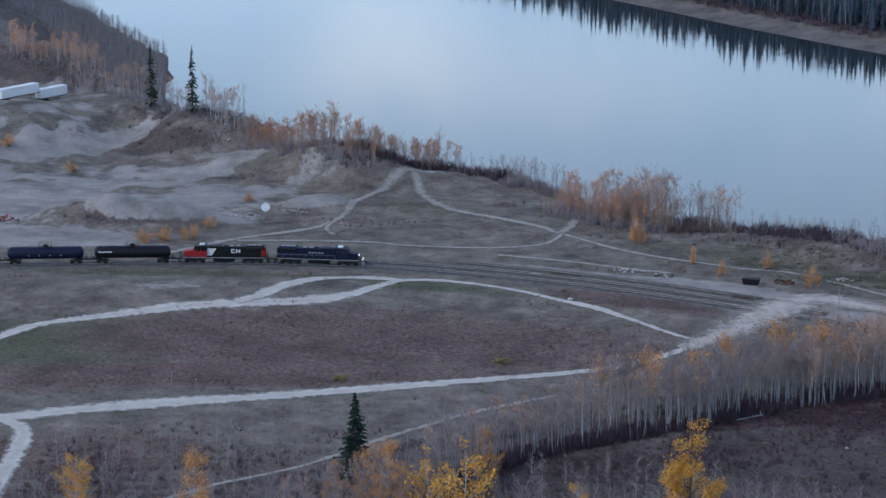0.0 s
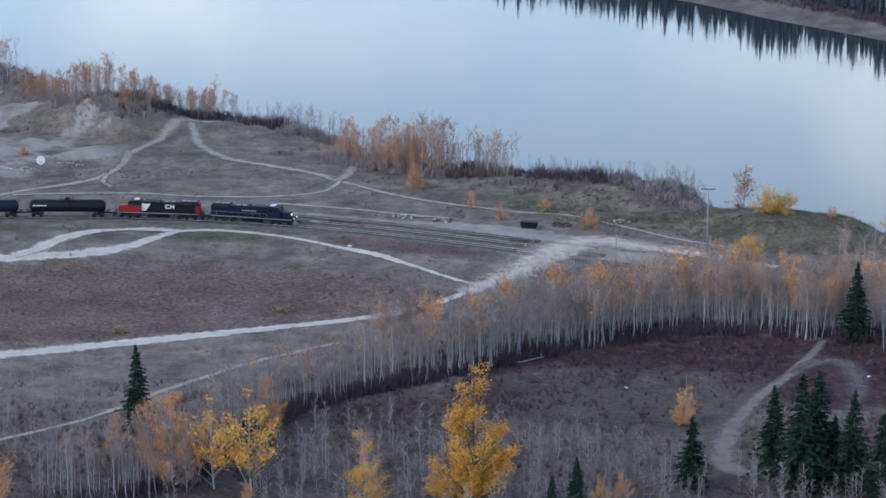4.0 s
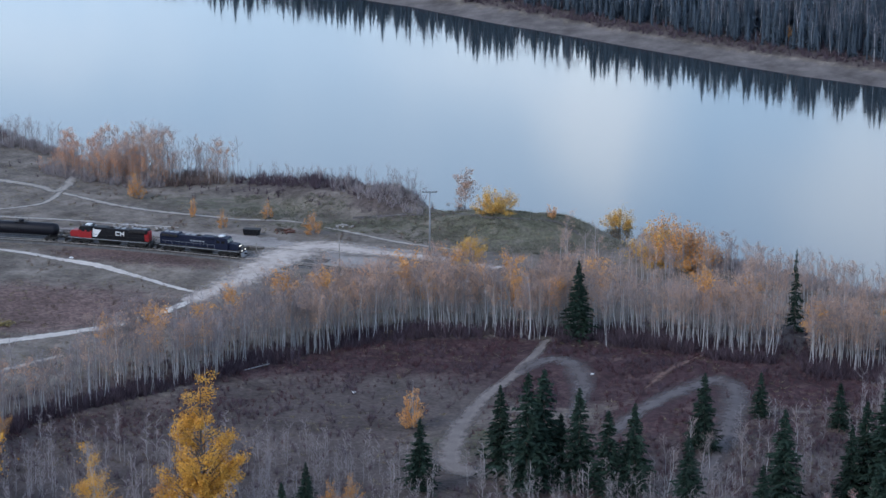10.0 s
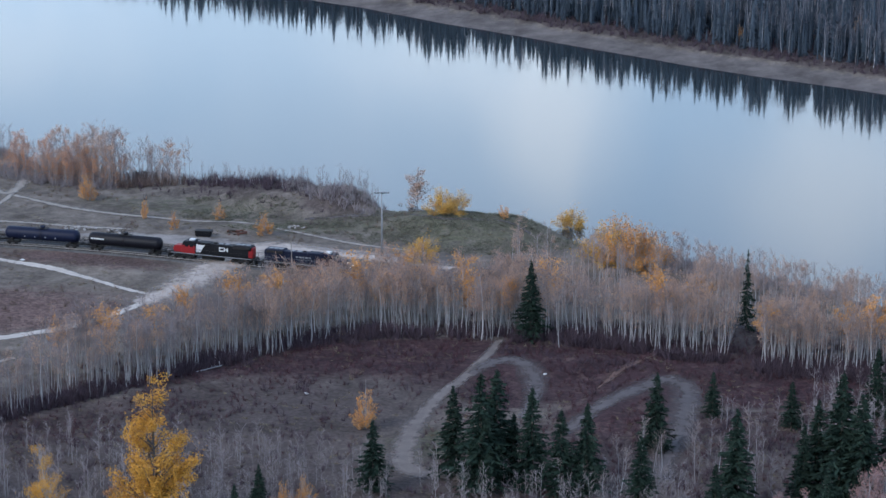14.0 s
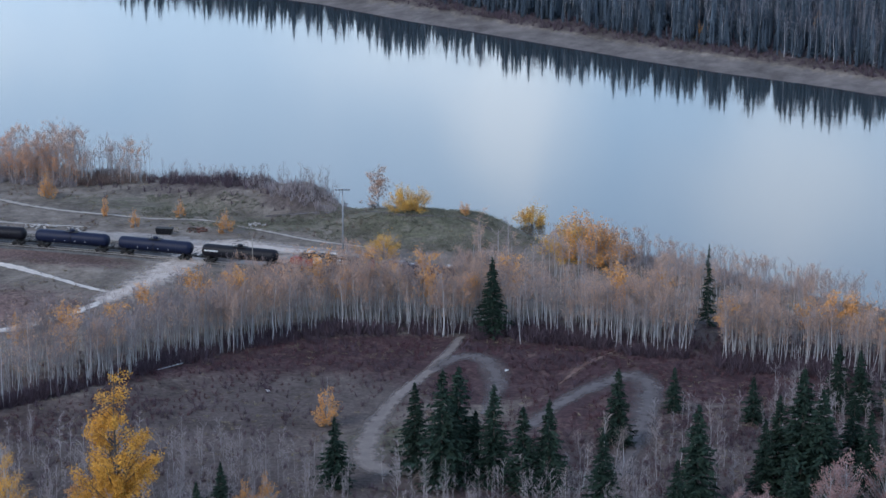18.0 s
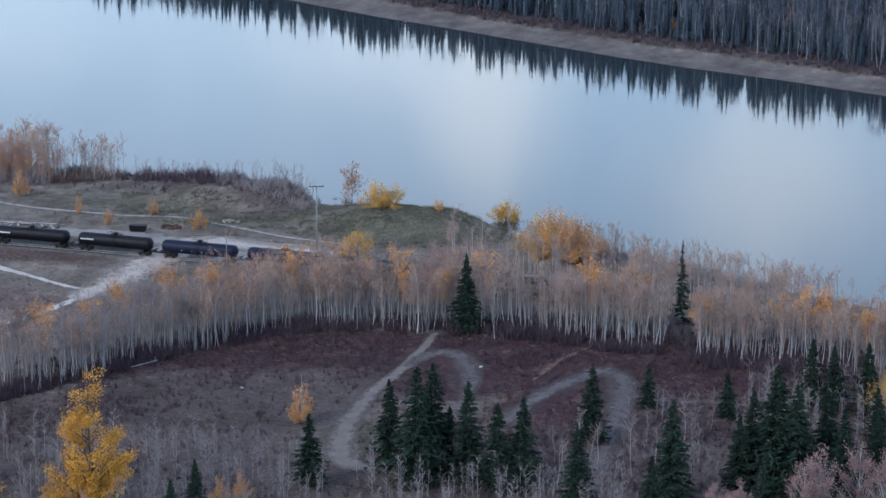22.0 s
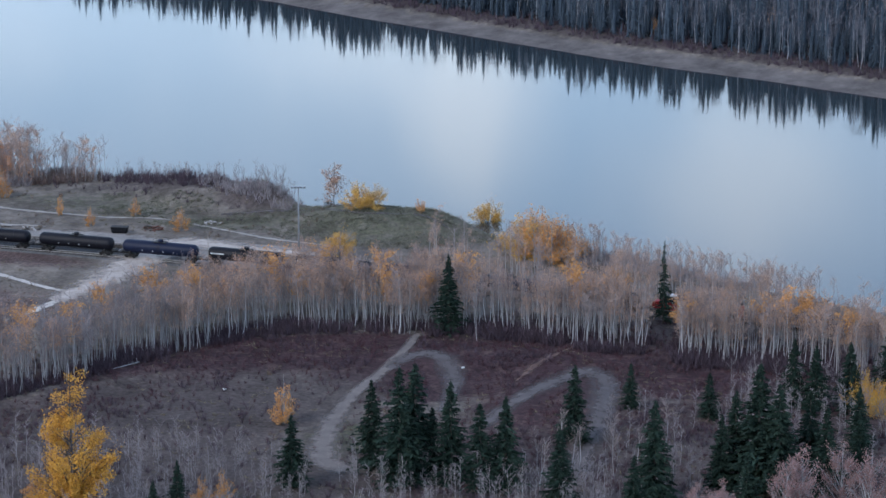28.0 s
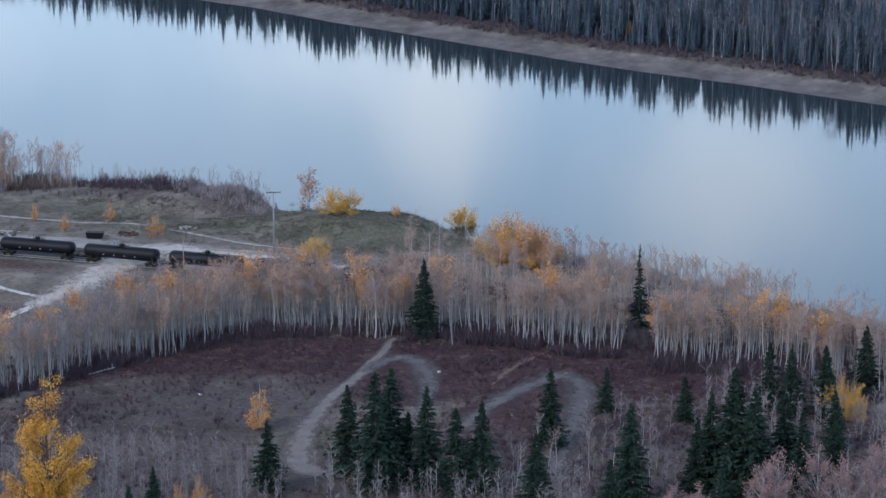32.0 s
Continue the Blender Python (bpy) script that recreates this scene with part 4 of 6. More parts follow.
OLIVE_MESH = leafy_meshes(leafy_shape(64, 12.0, DOME, 50, 2600, 0.5, 0.09, stems=5), BARK_GREY, LEAF_DULL)
TAN_MESH = leafy_meshes(leafy_shape(65, 12.0, [(0.02, 0.3), (0.12, 0.3), (0.22, 0.16), (0.5, 0.26), (0.75, 0.24), (0.92, 0.14), (1.0, 0.03)], 46, 2800, 0.19, 0.06, uneven=1.5), BARK_GREY, LEAF_PALE)
TOP_MESH = [tree_meshes(aspen_shape(70 + s, low=0.45, spread=0.30, leaves=900, leaf=0.2, branches=20, twigs=14), {"trunk": BARK, "crown": TWIG, "foliage": LEAF_AMBER}) for s in range(3)]
PINK_MESH = [leafy_meshes(leafy_shape(74 + s, 9.0, ROUND, 44, 4200, 0.12, 0.055, uneven=1.8), BARK_GREY, LEAF_PINK) for s in range(3)]
AMBER_MESH = [leafy_meshes(leafy_shape(50 + s, 12.0, FLAME, 36, 1500, 0.27, 0.055, uneven=1.4, stems=3), BARK_GREY, LEAF_AMBER) for s in range(3)]
THIN_SPRUCE = tree_meshes(spruce_shape(66, gappy=0.45, levels=34), {"trunk": TRUNK, "crown": NEEDLE})
SPRUCE_MESH = [tree_meshes(spruce_shape(60 + s), {"trunk": TRUNK, "crown": NEEDLE}) for s in range(5)]

# the belt of bare aspens below the railway
BELT = [(-122.4, 452.5), (-105.0, 456.3), (-97.7, 469.9), (-94.1, 483.0), (-89.4, 497.9), (-83.8, 509.7), (-74.3, 519.2), (-64.1, 526.5), (-54.0, 535.9), (-43.9, 548.8), (-30.0, 561.5), (-15.4, 570.5), (2.1, 571.7), (14.0, 569.0), (25.9, 569.5), (37.6, 565.4), (48.4, 557.2), (60.2, 554.5), (70.6, 547.3), (81.8, 543.0), (97.5, 533.9), (140.0, 490.0), (165.0, 470.0)]
front = apart(strewn(340, BELT, 13.0, RNG, 1.4), 1.4)[:280]
LONE = np.array([(20.9, 569.1), (66.8, 574.9)])  # two tall spruces stand in the belt


def clear_of_spruces(p):
    """No tree stands before the two spruces of the belt."""
    near = [(np.abs(p[:, 0] - q[0] * p[:, 1] / q[1]) < 3.0) & (p[:, 1] < q[1] + 2) for q in LONE]
    return p[~(near[0] | near[1])]


front = clear_of_spruces(front + np.column_stack([0 * front[:, 0], -2.5 * np.clip(lumps(front[:, 0], front[:, 1], 5.0, 17), -0.6, 1)]))
stray = (front[:, 0] > 15) & (RNG.rand(len(front)) < 0.22)  # some stand out before the belt
front[stray, 1] -= RNG.uniform(2, 8, stray.sum())
for i, (x, y) in enumerate(off_rails(front)):
    k = i % 6
    kind = RNG.rand()
    if kind < (0.7 if x < -35 else 0.35):
        plant_tree("aspen_tree", (GREY_MESH if x < -35 else BARE_MESH)[k], 12, x, y, RNG.uniform(9.5, 13.8) + (0.6 if abs(x + 12) < 32 else 0), RNG.uniform(0, 360), "bare white-barked aspen at the edge of the belt", "bare aspens of the belt", RNG.uniform(-6, 6))
    else:
        plant_tree("aspen_tree", (PALE_MESH if kind < 0.93 else RUSTY_MESH)[i % 4], 12, x, y, RNG.uniform(9.5, 14.0) + (0.6 if abs(x + 12) < 32 else 0), RNG.uniform(0, 360), "white-barked aspen still holding a few russet leaves", "bare aspens of the belt", RNG.uniform(-6, 6))
deep = off_rails(strewn(1150, BELT[7:], 25.0, RNG))
fringe = strewn(190, BELT[:9], 8.0, RNG)
extra = strewn(420, BELT[9:18], 26.0, RNG)
deep = off_rails(np.vstack([deep, extra[np.abs(extra[:, 0] + 4) < 32]]))
deep = clear_of_spruces(deep[deep[:, 1] < along(BLUFF, deep[:, 0]) + 6])
deep = deep[(deep[:, 0] < 25) | (RNG.rand(len(deep)) < 0.6)]
behind = strewn(1150, BELT[13:], 62.0, RNG)
behind = behind[(behind[:, 1] < along(BLUFF, behind[:, 0]) + 4) & (behind[:, 0] > 18)]
behind = clear_of_spruces(off_rails(behind, 5.0))
inland = np.clip((along(BLUFF, behind[:, 0]) - behind[:, 1]) / 50, 0, 1)  # the trees are lower towards the bluff
grown = np.column_stack([behind, (0.52 + 0.42 * inland) * RNG.uniform(0.75, 1.15, len(behind))])
planted("aspen_grove", LIGHT[:2] + LIGHT_RUSTY, grown, "dense aspen grove between the railway and the bluff", "trees", 5, {"trunk": BARK, "crown": TWIG, "foliage": LEAF_PALE})
planted("aspen_thicket", LIGHT + LIGHT_RUSTY[:1], np.vstack([sized(deep[deep[:, 0] < -35], 0.7, 1.06, RNG, 0.15), sized(fringe, 0.5, 0.85, RNG, 0.15)]), "dense belt of bare grey aspens", "trees", 3, {"trunk": BARK_GREY, "crown": TWIG_GREY, "foliage": LEAF_PALE})
core = np.abs(deep[:, 0] + 8) < 32
planted("aspen_thicket", LIGHT[:2] + LIGHT_RUSTY, sized(deep[core], 0.74, 1.05, RNG, 0.15), "tall dense aspens between the clearing and the track", "trees", 6, {"trunk": BARK_GREY, "crown": TWIG, "foliage": LEAF_PALE})
deep = deep[~core]
planted("aspen_thicket", LIGHT[:1] + LIGHT_RUSTY, sized(deep[deep[:, 0] >= -35], 0.62, 1.04, RNG, 0.15), "dense belt of aspens with last russet leaves", "trees", 4, {"trunk": BARK_GREY, "crown": TWIG, "foliage": LEAF_PALE})

for x, y in clear_of_spruces(strewn(20, BELT[7:], 20.0, RNG)):
    if abs(y - float(rail_y(x))) > 6:
        plant_tree("aspen_tree", TOP_MESH[RNG.randint(3)], 12, x, y, RNG.uniform(10.5, 13.5), RNG.uniform(0, 360), "aspen holding pale orange leaves within the belt", "orange aspens of the belt", wide=RNG.uniform(1.0, 1.3))

for x, y in scatter(16, ((24, 490), (60, 496), (58, 456), (26, 456)), RNG):
    plant_tree("aspen_tree", BARE_MESH[RNG.randint(6)], 12, x, y, RNG.uniform(6, 9.5), RNG.uniform(0, 360), "slim white-barked bare aspen among young spruces", "bare aspens in the clearing", RNG.uniform(-7, 7))

# spruces
for x, y, h in ((41.6, 497.2, 15.2), (17.8, 474.8, 19.5), (22.8, 471.4, 16.5), (27.4, 471.6, 17.8), (36.1, 460.5, 15.1), (52.7, 462.6, 19.3), (47.8, 449.8, 13.6), (54.0, 516.7, 9.3), (68.3, 509.7, 9.5), (65.2, 469.1, 14.1), (71.7, 468.8, 23.7), (74.7, 465.6, 20.7),
                (85.4, 516.1, 14.2), (89.2, 513.9, 13.3), (95.4, 511.8, 14.5), (90.6, 474.1, 12.1), (67.4, 452.2, 13.2), (105.8, 525.3, 14.4), (93.5, 490.8, 12.0), (83.0, 464.8, 16.6), (81.1, 471.5, 17.8), (68.4, 474.6, 16.9)):
    plant_tree("spruce_tree", SPRUCE_MESH[RNG.randint(5)], 16, x, y, h, RNG.uniform(0, 360), "dark green young spruce in the scrub", "spruces in the scrub", wide=RNG.uniform(1.25, 1.6))
for x, y, h in ((3.9, 482.5, 17.4), (8.7, 473.0, 22.7), (11.6, 477.7, 22.0), (14.6, 477.6, 13.8), (-10.3, 474.0, 13.9), (-29.6, 458.8, 10.7), (-33.4, 453.2, 9.1)):
    plant_tree("spruce_tree", SPRUCE_MESH[RNG.randint(5)], 16, x, y, h, RNG.uniform(0, 360), "dark green spruce standing beside the dirt track", "spruces in the scrub", wide=RNG.uniform(1.25, 1.5))
for x, y, h in ((20.9, 570.3, 17.6), (66.8, 575.2, 18.6), (-111.8, 483.1, 20.7), (-231.0, 788.9, 20.2), (-249.1, 806.9, 19.8)):
    plant_tree("spruce_tree", THIN_SPRUCE if x > 60 or y > 650 else SPRUCE_MESH[RNG.randint(5)], 16, x, y, h, RNG.uniform(0, 360), "tall narrow dark spruce among bare aspens", "tall spruces", wide=1.15 if x < 60 and y < 650 else 0.62)

# yellow and orange trees
for x, y, h in ((-47.9, 458.8, 27.5), (-94.1, 464.6, 16.6), (-87.2, 463.2, 18.8)):
    big = h > 20
    plant_tree("golden_poplar" if big else "golden_aspen", (BIG_GOLD[0] if big else GOLD_MESH[RNG.randint(3)]), 24 if big else 12, x, y, h, RNG.uniform(0, 360), "tall poplar in full golden yellow leaf" if big else "aspen in full golden yellow leaf", "golden trees", wide=1.1 if big else RNG.uniform(0.95, 1.15))
for x, y, h in ((-130.3, 437.0, 24.4), (-65.6, 450.1, 17.7), (-101.4, 463.1, 19.4), (-115.0, 478.0, 9.5), (-108.0, 474.0, 13.5), (-89.8, 496.8, 12.2), (-155.0, 450.8, 14.2)):
    plant_tree("amber_poplar", SPARSE_GOLD[1 if h > 15 and x > -70 else 0], 24, x, y, h, RNG.uniform(0, 360), "half-bare poplar with thin amber leaves", "amber poplars", wide=RNG.uniform(0.95, 1.15))
for x, y, h, broad in ((-86.3, 694.7, 6.6, 0.9), (-87.3, 695.1, 8.4, 0.8), (-70.5, 676.3, 7.0, 0.5), (-62.3, 665.2, 5.8, 0.8), (-52.1, 675.8, 5.6, 0.85), (-40.0, 659.6, 6.9, 1.15), (17.4, 660.1, 4.2, 1.2)):
    plant_tree("orange_sapling", AMBER_MESH[RNG.randint(3)], 12, x, y, h, RNG.uniform(0, 360), "small aspen in deep orange autumn leaf", "orange saplings", wide=broad)
x, y, h = (-3.6, 737.9, 12.8)
plant_tree("aspen_tree", TAN_MESH, 12, x, y, h, 30, "half-bare tan aspen on the grassy knoll", wide=1.25)
for x, y, h in ((-1.8, 631.5, 7.3), (2.2, 663.5, 6.7), (5.7, 663.0, 6.3), (36.5, 712.7, 8.2), (40.6, 631.3, 10.5)):
    plant_tree("yellow_willow", WILLOW_MESH[RNG.randint(3)], 12, x, y, h, RNG.uniform(0, 360), "rounded yellow willow on the grassy knoll", "yellow willows", wide=RNG.uniform(0.95, 1.15))
for x, y, h in ((43.6, 630.0, 11.7), (46.7, 625.1, 12.3), (49.3, 625.4, 10.7), (-256.4, 751.2, 3.3), (-195.5, 719.3, 2.8), (-204.7, 670.7, 4.4), (-198.8, 673.5, 4.4), (-196.9, 686.4, 3.7), (-280.0, 765.8, 4.0), (-209.0, 667.7, 4.0)):
    plant_tree("orange_bush", FLAME_MESH[RNG.randint(2)], 12, x, y, h, RNG.uniform(0, 360), "rounded bush in dull orange autumn leaf", "orange bushes", wide=RNG.uniform(0.8, 1.1))
for x, y, h in ((99.4, 510.5, 8.0), (-160.3, 468.5, 11.0)):
    plant_tree("golden_aspen", GOLD_MESH[RNG.randint(4)], 12, x, y, min(h, 11), RNG.uniform(0, 360), "small golden aspen among bare saplings", "golden aspens", wide=RNG.uniform(0.9, 1.2))
for x, y, h in ((-98.5, 462.0, 9.0), (61.9, 443.8, 10.5), (57.0, 438.6, 11.9), (75.6, 446.0, 15.5), (72.3, 443.4, 14.0), (83.6, 451.1, 15.2), (87.0, 445.6, 16.0), (92.3, 448.9, 14.1), (96.3, 459.6, 13.4)):
    plant_tree("russet_tree", PINK_MESH[RNG.randint(3)], 9, x, y, h, RNG.uniform(0, 360), "young tree with dusty pink russet leaves", "russet trees", wide=RNG.uniform(0.7, 0.95))

for x, y, h in ((-15.6, 582.0, 13.7), (-40.8, 569.2, 13.2), (24.9, 580.0, 13.1), (88.6, 547.5, 13.1), (-30.3, 571.4, 13.3), (7.4, 580.0, 13.7), (49.1, 566.1, 14.7)):
    plant_tree("aspen_tree", TOP_MESH[RNG.randint(3)], 12, x, y, h, RNG.uniform(0, 360), "aspen holding a bright orange crown within the belt", "orange aspens of the belt", wide=RNG.uniform(1.0, 1.3))
for x, y, h in ((-133.0, 559.8, 1.7), (-101.5, 579.5, 1.7), (-19.0, 572.4, 1.6)):
    plant_tree("yellow_shrub", OLIVE_MESH, 12, x, y, 1.2, RNG.uniform(0, 360), "low yellowing shrub in the brown scrub", "yellow shrubs", wide=3.0)

for x, y, h in ((-12.3, 510.3, 10.4), (-55.0, 466.3, 7.3), (-22.1, 466.6, 7.6), (-25.8, 465.8, 6.6), (-87.2, 459.5, 5.0), (-78.1, 565.8, 8.4)):
    plant_tree("orange_sapling", AMBER_MESH[RNG.randint(3)], 12, x, y, h, RNG.uniform(0, 360), "slender orange aspen among bare saplings", "orange saplings", wide=0.85)

for x, y, h, w in ((97.6, 511.0, 9.5, 0.55), (100.6, 509.0, 7.5, 0.6)):
    plant_tree("yellow_willow", WILLOW_MESH[1], 12, x, y, h, 70, "yellow willow beside dark spruces", "yellow willows", wide=w)

# trees along the bluff
SHRUB = [{"stems": shrub_shape(s)} for s in range(6)]
EDGE = [
    (80, [(-213.2, 776.4), (-191.9, 755.3), (-169.3, 749.0)], 10, 0.6, 0.9, "orange"),
    (60, [(-174.4, 750.1), (-159.9, 757.6), (-148.4, 777.3)], 9, 0.5, 0.75, "orange"),
    (50, [(-149.2, 768.9), (-131.8, 762.1), (-122.7, 807.7)], 7, 0.4, 0.62, "bare"),
    (34, [(-112.8, 727.8), (-100.6, 722.3), (-89.3, 716.0)], 9, 0.6, 0.85, "orange"),
    (90, [(-102.8, 716.8), (-85.7, 711.8), (-63.8, 712.1)], 16, 0.7, 1.15, "mixed"),
    (70, [(-115.9, 723.2), (-96.1, 711.6), (-81.0, 708.7)], 9, 0.35, 0.7, "orange"),
    (40, [(-132.3, 755.8), (-121.8, 750.3), (-110.7, 739.1)], 6, 0.4, 0.7, "bare"),
    (26, [(-69.9, 714.6), (-65.0, 778.8), (-54.1, 782.2)], 8, 0.4, 0.7, "bare"),
    (60, [(-63.9, 713.6), (-51.0, 782.5), (-32.0, 781.9)], 12, 0.25, 0.5, "bare"),
    (46, [(-63.6, 713.7), (-49.5, 700.4), (-36.0, 689.7)], 9, 0.2, 0.46, "bare"),
    (26, [(-37.6, 693.2), (-27.2, 682.8), (-15.8, 674.5)], 6, 0.4, 0.65, "bare"),
    (60, [(-298.4, 868.8), (-268.9, 830.7), (-232.8, 788.9)], 12, 0.6, 1.0, "mixed"),
    (40, [(-325.7, 886.0), (-309.9, 880.1), (-292.5, 874.4)], 10, 0.55, 0.85, "orange"),
    (55, [(-269.0, 911.7), (-225.4, 786.8), (-213.0, 779.0)], 10, 0.6, 0.95, "mixed"),
    (130, [(35.2, 640.9), (51.4, 626.3), (69.3, 612.1), (86.7, 600.0)], 16, 0.4, 0.66, "mixed"),
]
for number, (n, line, wide, low, high, kind) in enumerate(EDGE):
    spots = sized(strewn(int(2.3 * n), line, wide, RNG), low * 0.36, high * 0.86, RNG, 0.3)
    spots = spots[spots[:, 1] < along(BLUFF, spots[:, 0]) + 4.5]
    shapes = {"orange": GLOW + LIGHT_RUSTY[:1], "bare": LIGHT, "mixed": GLOW[:1] + LIGHT_RUSTY[:1] + LIGHT[:3]}[kind]
    words = {"orange": "row of slender aspens with thin orange leaves on the bluff", "bare": "row of bare grey saplings on the bluff", "mixed": "stand of bare and russet aspens on the bluff"}[kind]
    scrubby = strewn(5 * n, line, wide + 2, RNG) - [0, 1.5]
    planted("bluff_brush", SHRUB, sized(scrubby[scrubby[:, 1] < along(BLUFF, scrubby[:, 0]) + 3], 0.9, 2.6, RNG), "leafless grey-brown brush on the bluff", "brush", 150 + number, {"stems": TWIG_DARK if number in (1, 2, 9) else TWIG_MID if number == 4 else TWIG_GREY})
    planted("bluff_trees", shapes, spots, words, "trees", 50 + number, {"trunk": BARK, "crown": TWIG, "foliage": LEAF_ORANGE if kind == "orange" else LEAF_PALE})

# bare saplings below the scrub
YOUNG = [aspen_shape(80 + s, h=7.0, low=0.1, spread=0.2, branches=16, twigs=16, thick=0.0028) for s in range(4)]
YOUNG_MESH = [tree_meshes(s, {"trunk": BARK_DULL, "crown": TWIG_GREY}) for s in YOUNG]
FIELDS = [
    (150, ((-95.1, 499.7), (-38.1, 496.3), (-34.7, 448.9), (-86.2, 448.9)), 0.7, 1.25),
    (120, ((-40.4, 499.6), (-6.6, 486.7), (-6.1, 443.5), (-38.3, 446.2)), 0.6, 1.1),
    (190, ((-186.1, 497.7), (-119.5, 521.8), (-97.3, 450.1), (-164.3, 437.1)), 0.7, 1.3),
    (130, ((-3.0, 477.9), (47.1, 473.3), (43.5, 434.6), (-2.9, 436.0)), 0.7, 1.2),
    (105, ((39.9, 512.1), (109.6, 513.4), (95.7, 443.4), (35.0, 445.3)), 0.6, 1.2),
    (80, ((74.6, 528.9), (116.1, 523.9), (109.1, 489.9), (70.5, 497.7)), 0.8, 1.3),
]
TRACKS = [p for o in bpy.data.objects if o.name.startswith(("trail_scrub", "trail_hook", "trail_bend", "road_lower", "road_spur", "trail_low")) for p in np.array([v.co[:2] for v in o.data.vertices])[::4]]
TRACKS = np.array(TRACKS)


def off_tracks(places, gap=1.8):
    places = np.asarray(places)
    near = np.array([np.min((TRACKS[:, 0] - p[0]) ** 2 + (TRACKS[:, 1] - p[1]) ** 2) for p in places])
    return places[near > gap * gap]


for number, (n, corners, low, high) in enumerate(FIELDS):
    places = off_tracks(scatter(n, corners, RNG))
    singles, rest = places[:26], places[26:]
    for x, y in singles:
        plant_tree("bare_sapling", YOUNG_MESH[RNG.randint(4)], 7, x, y, 7 * RNG.uniform(low, high), RNG.uniform(0, 360), "bare grey aspen sapling in rough grass", "bare saplings", RNG.uniform(-5, 5))
    planted("sapling_thicket", YOUNG, sized(rest, low, high, RNG), "thicket of thin bare grey saplings", "saplings", 80 + number, {"trunk": BARK_DULL, "crown": TWIG_GREY})

# undergrowth
TUFT = [{"stems": shrub_shape(30 + s, 0.55, 9, 0.7, 0.07)} for s in range(5)]


def by_cover(kind, n, x0, x1, y0, y1, power=1.0):
    p = np.column_stack([RNG.uniform(x0, x1, n), RNG.uniform(y0, y1, n)])
    w = np.clip(cover_of(kind, p[:, 0], p[:, 1]) + 0.35 * lumps(p[:, 0], p[:, 1], 6.0, 9) * (cover_of(kind, p[:, 0], p[:, 1]) > 0.1), 0, 1) ** power
    p = p[RNG.rand(n) < w]
    p = p[(np.abs(p[:, 1] - rail_y(p[:, 0])) > 5) & (cover_of("gravel", p[:, 0], p[:, 1]) < 0.4)]
    return off_tracks(p, 2.2)


def clumped(p, size=3.5, above=0.05):
    return p[lumps(p[:, 0], p[:, 1], size, 19) > above]


planted("brown_scrub", SHRUB, sized(by_cover("scrub", 30000, -240, 150, 430, 680), 0.25, 0.62, RNG), "low grey-brown leafless scrub on the hill", "scrub", 124, {"stems": TWIG_MID})
planted("red_scrub", SHRUB, sized(by_cover("wine", 40000, -240, 150, 420, 620), 0.35, 1.15, RNG), "low reddish-brown leafless scrub", "scrub", 120, {"stems": TWIG_RED})
planted("dark_brush", SHRUB, sized(np.vstack([by_cover("brush", 24000, -300, 150, 430, 860), off_tracks(strewn(3000, BELT, 8.0, RNG), 2.0)]), 0.6, 1.6, RNG), "dark leafless brush at the foot of the trees", "brush", 121, {"stems": TWIG_DARK})
tall = by_cover("wine", 26000, -240, 150, 420, 620)
planted("tall_scrub", SHRUB, sized(clumped(tall, 2.6, 0.3), 0.9, 1.7, RNG), "clumps of taller dark scrub in the clearing", "scrub", 126, {"stems": TWIG_DARK})
planted("purple_brush", SHRUB, sized(off_tracks(clumped(np.vstack([strewn(2200, BELT[1:10], 5.0, RNG) + [0, -0.5], strewn(3600, BELT[9:], 8.0, RNG) + [0, -1.5], strewn(3000, BELT[14:], 9.0, RNG) + [0, -4.0]]), 3.5, -0.25), 2.0), 0.9, 2.5, RNG, 0.25), "tall dark purple brush at the foot of the aspens", "brush", 125, {"stems": TWIG_DARK})
field = np.column_stack([RNG.uniform(-240, 150, 15000), RNG.uniform(430, 780, 15000)])
field = field[(cover_of("gravel", field[:, 0], field[:, 1]) < 0.25) & (field[:, 1] < along(BLUFF, field[:, 0])) & (lumps(field[:, 0], field[:, 1], 5.0, 10) > -0.2)]
clumps = field[lumps(field[:, 0], field[:, 1], 7.0, 14) > 0.35][:2600]
planted("low_bushes", SHRUB, sized(off_tracks(off_rails(clumps, 6), 3.0), 0.4, 1.1, RNG), "low grey-brown bushes dotted over dry grass", "bushes", 123, {"stems": TWIG_MID})
knoll = np.column_stack([RNG.uniform(-62, 46, 14000), RNG.uniform(636, 700, 14000)])
knoll = knoll[(cover_of("green", knoll[:, 0], knoll[:, 1]) > 0.3) & (cover_of("gravel", knoll[:, 0], knoll[:, 1]) < 0.3) & (knoll[:, 1] < along(BLUFF, knoll[:, 0])) & (lumps(knoll[:, 0], knoll[:, 1], 1.6, 31) > -0.15)]
planted("knoll_grass", TUFT, sized(off_rails(knoll, 6), 0.6, 1.3, RNG), "rough grey-green tussocks on the grassy knoll", "grass", 127, {"stems": SEDGE})
planted("grass_tufts", TUFT, sized(off_tracks(off_rails(field, 5), 2.4), 0.5, 1.3, RNG), "tufts of dry autumn grass", "grass", 122, {"stems": GRASS})

# the forest on the far bank
FARS = [{"crown": far_spruce_shape(s)} for s in range(6)]
FARB = [aspen_shape(90 + s, h=13.0, branches=12, twigs=12, thick=0.0048) for s in range(4)]


def far_field(n, near, far, rng):
    x = rng.uniform(-260, 380, n)
    e = near + (far - near) * rng.uniform(0, 1, n)
    return np.column_stack([x, along(FAR, x) + e / 0.72])


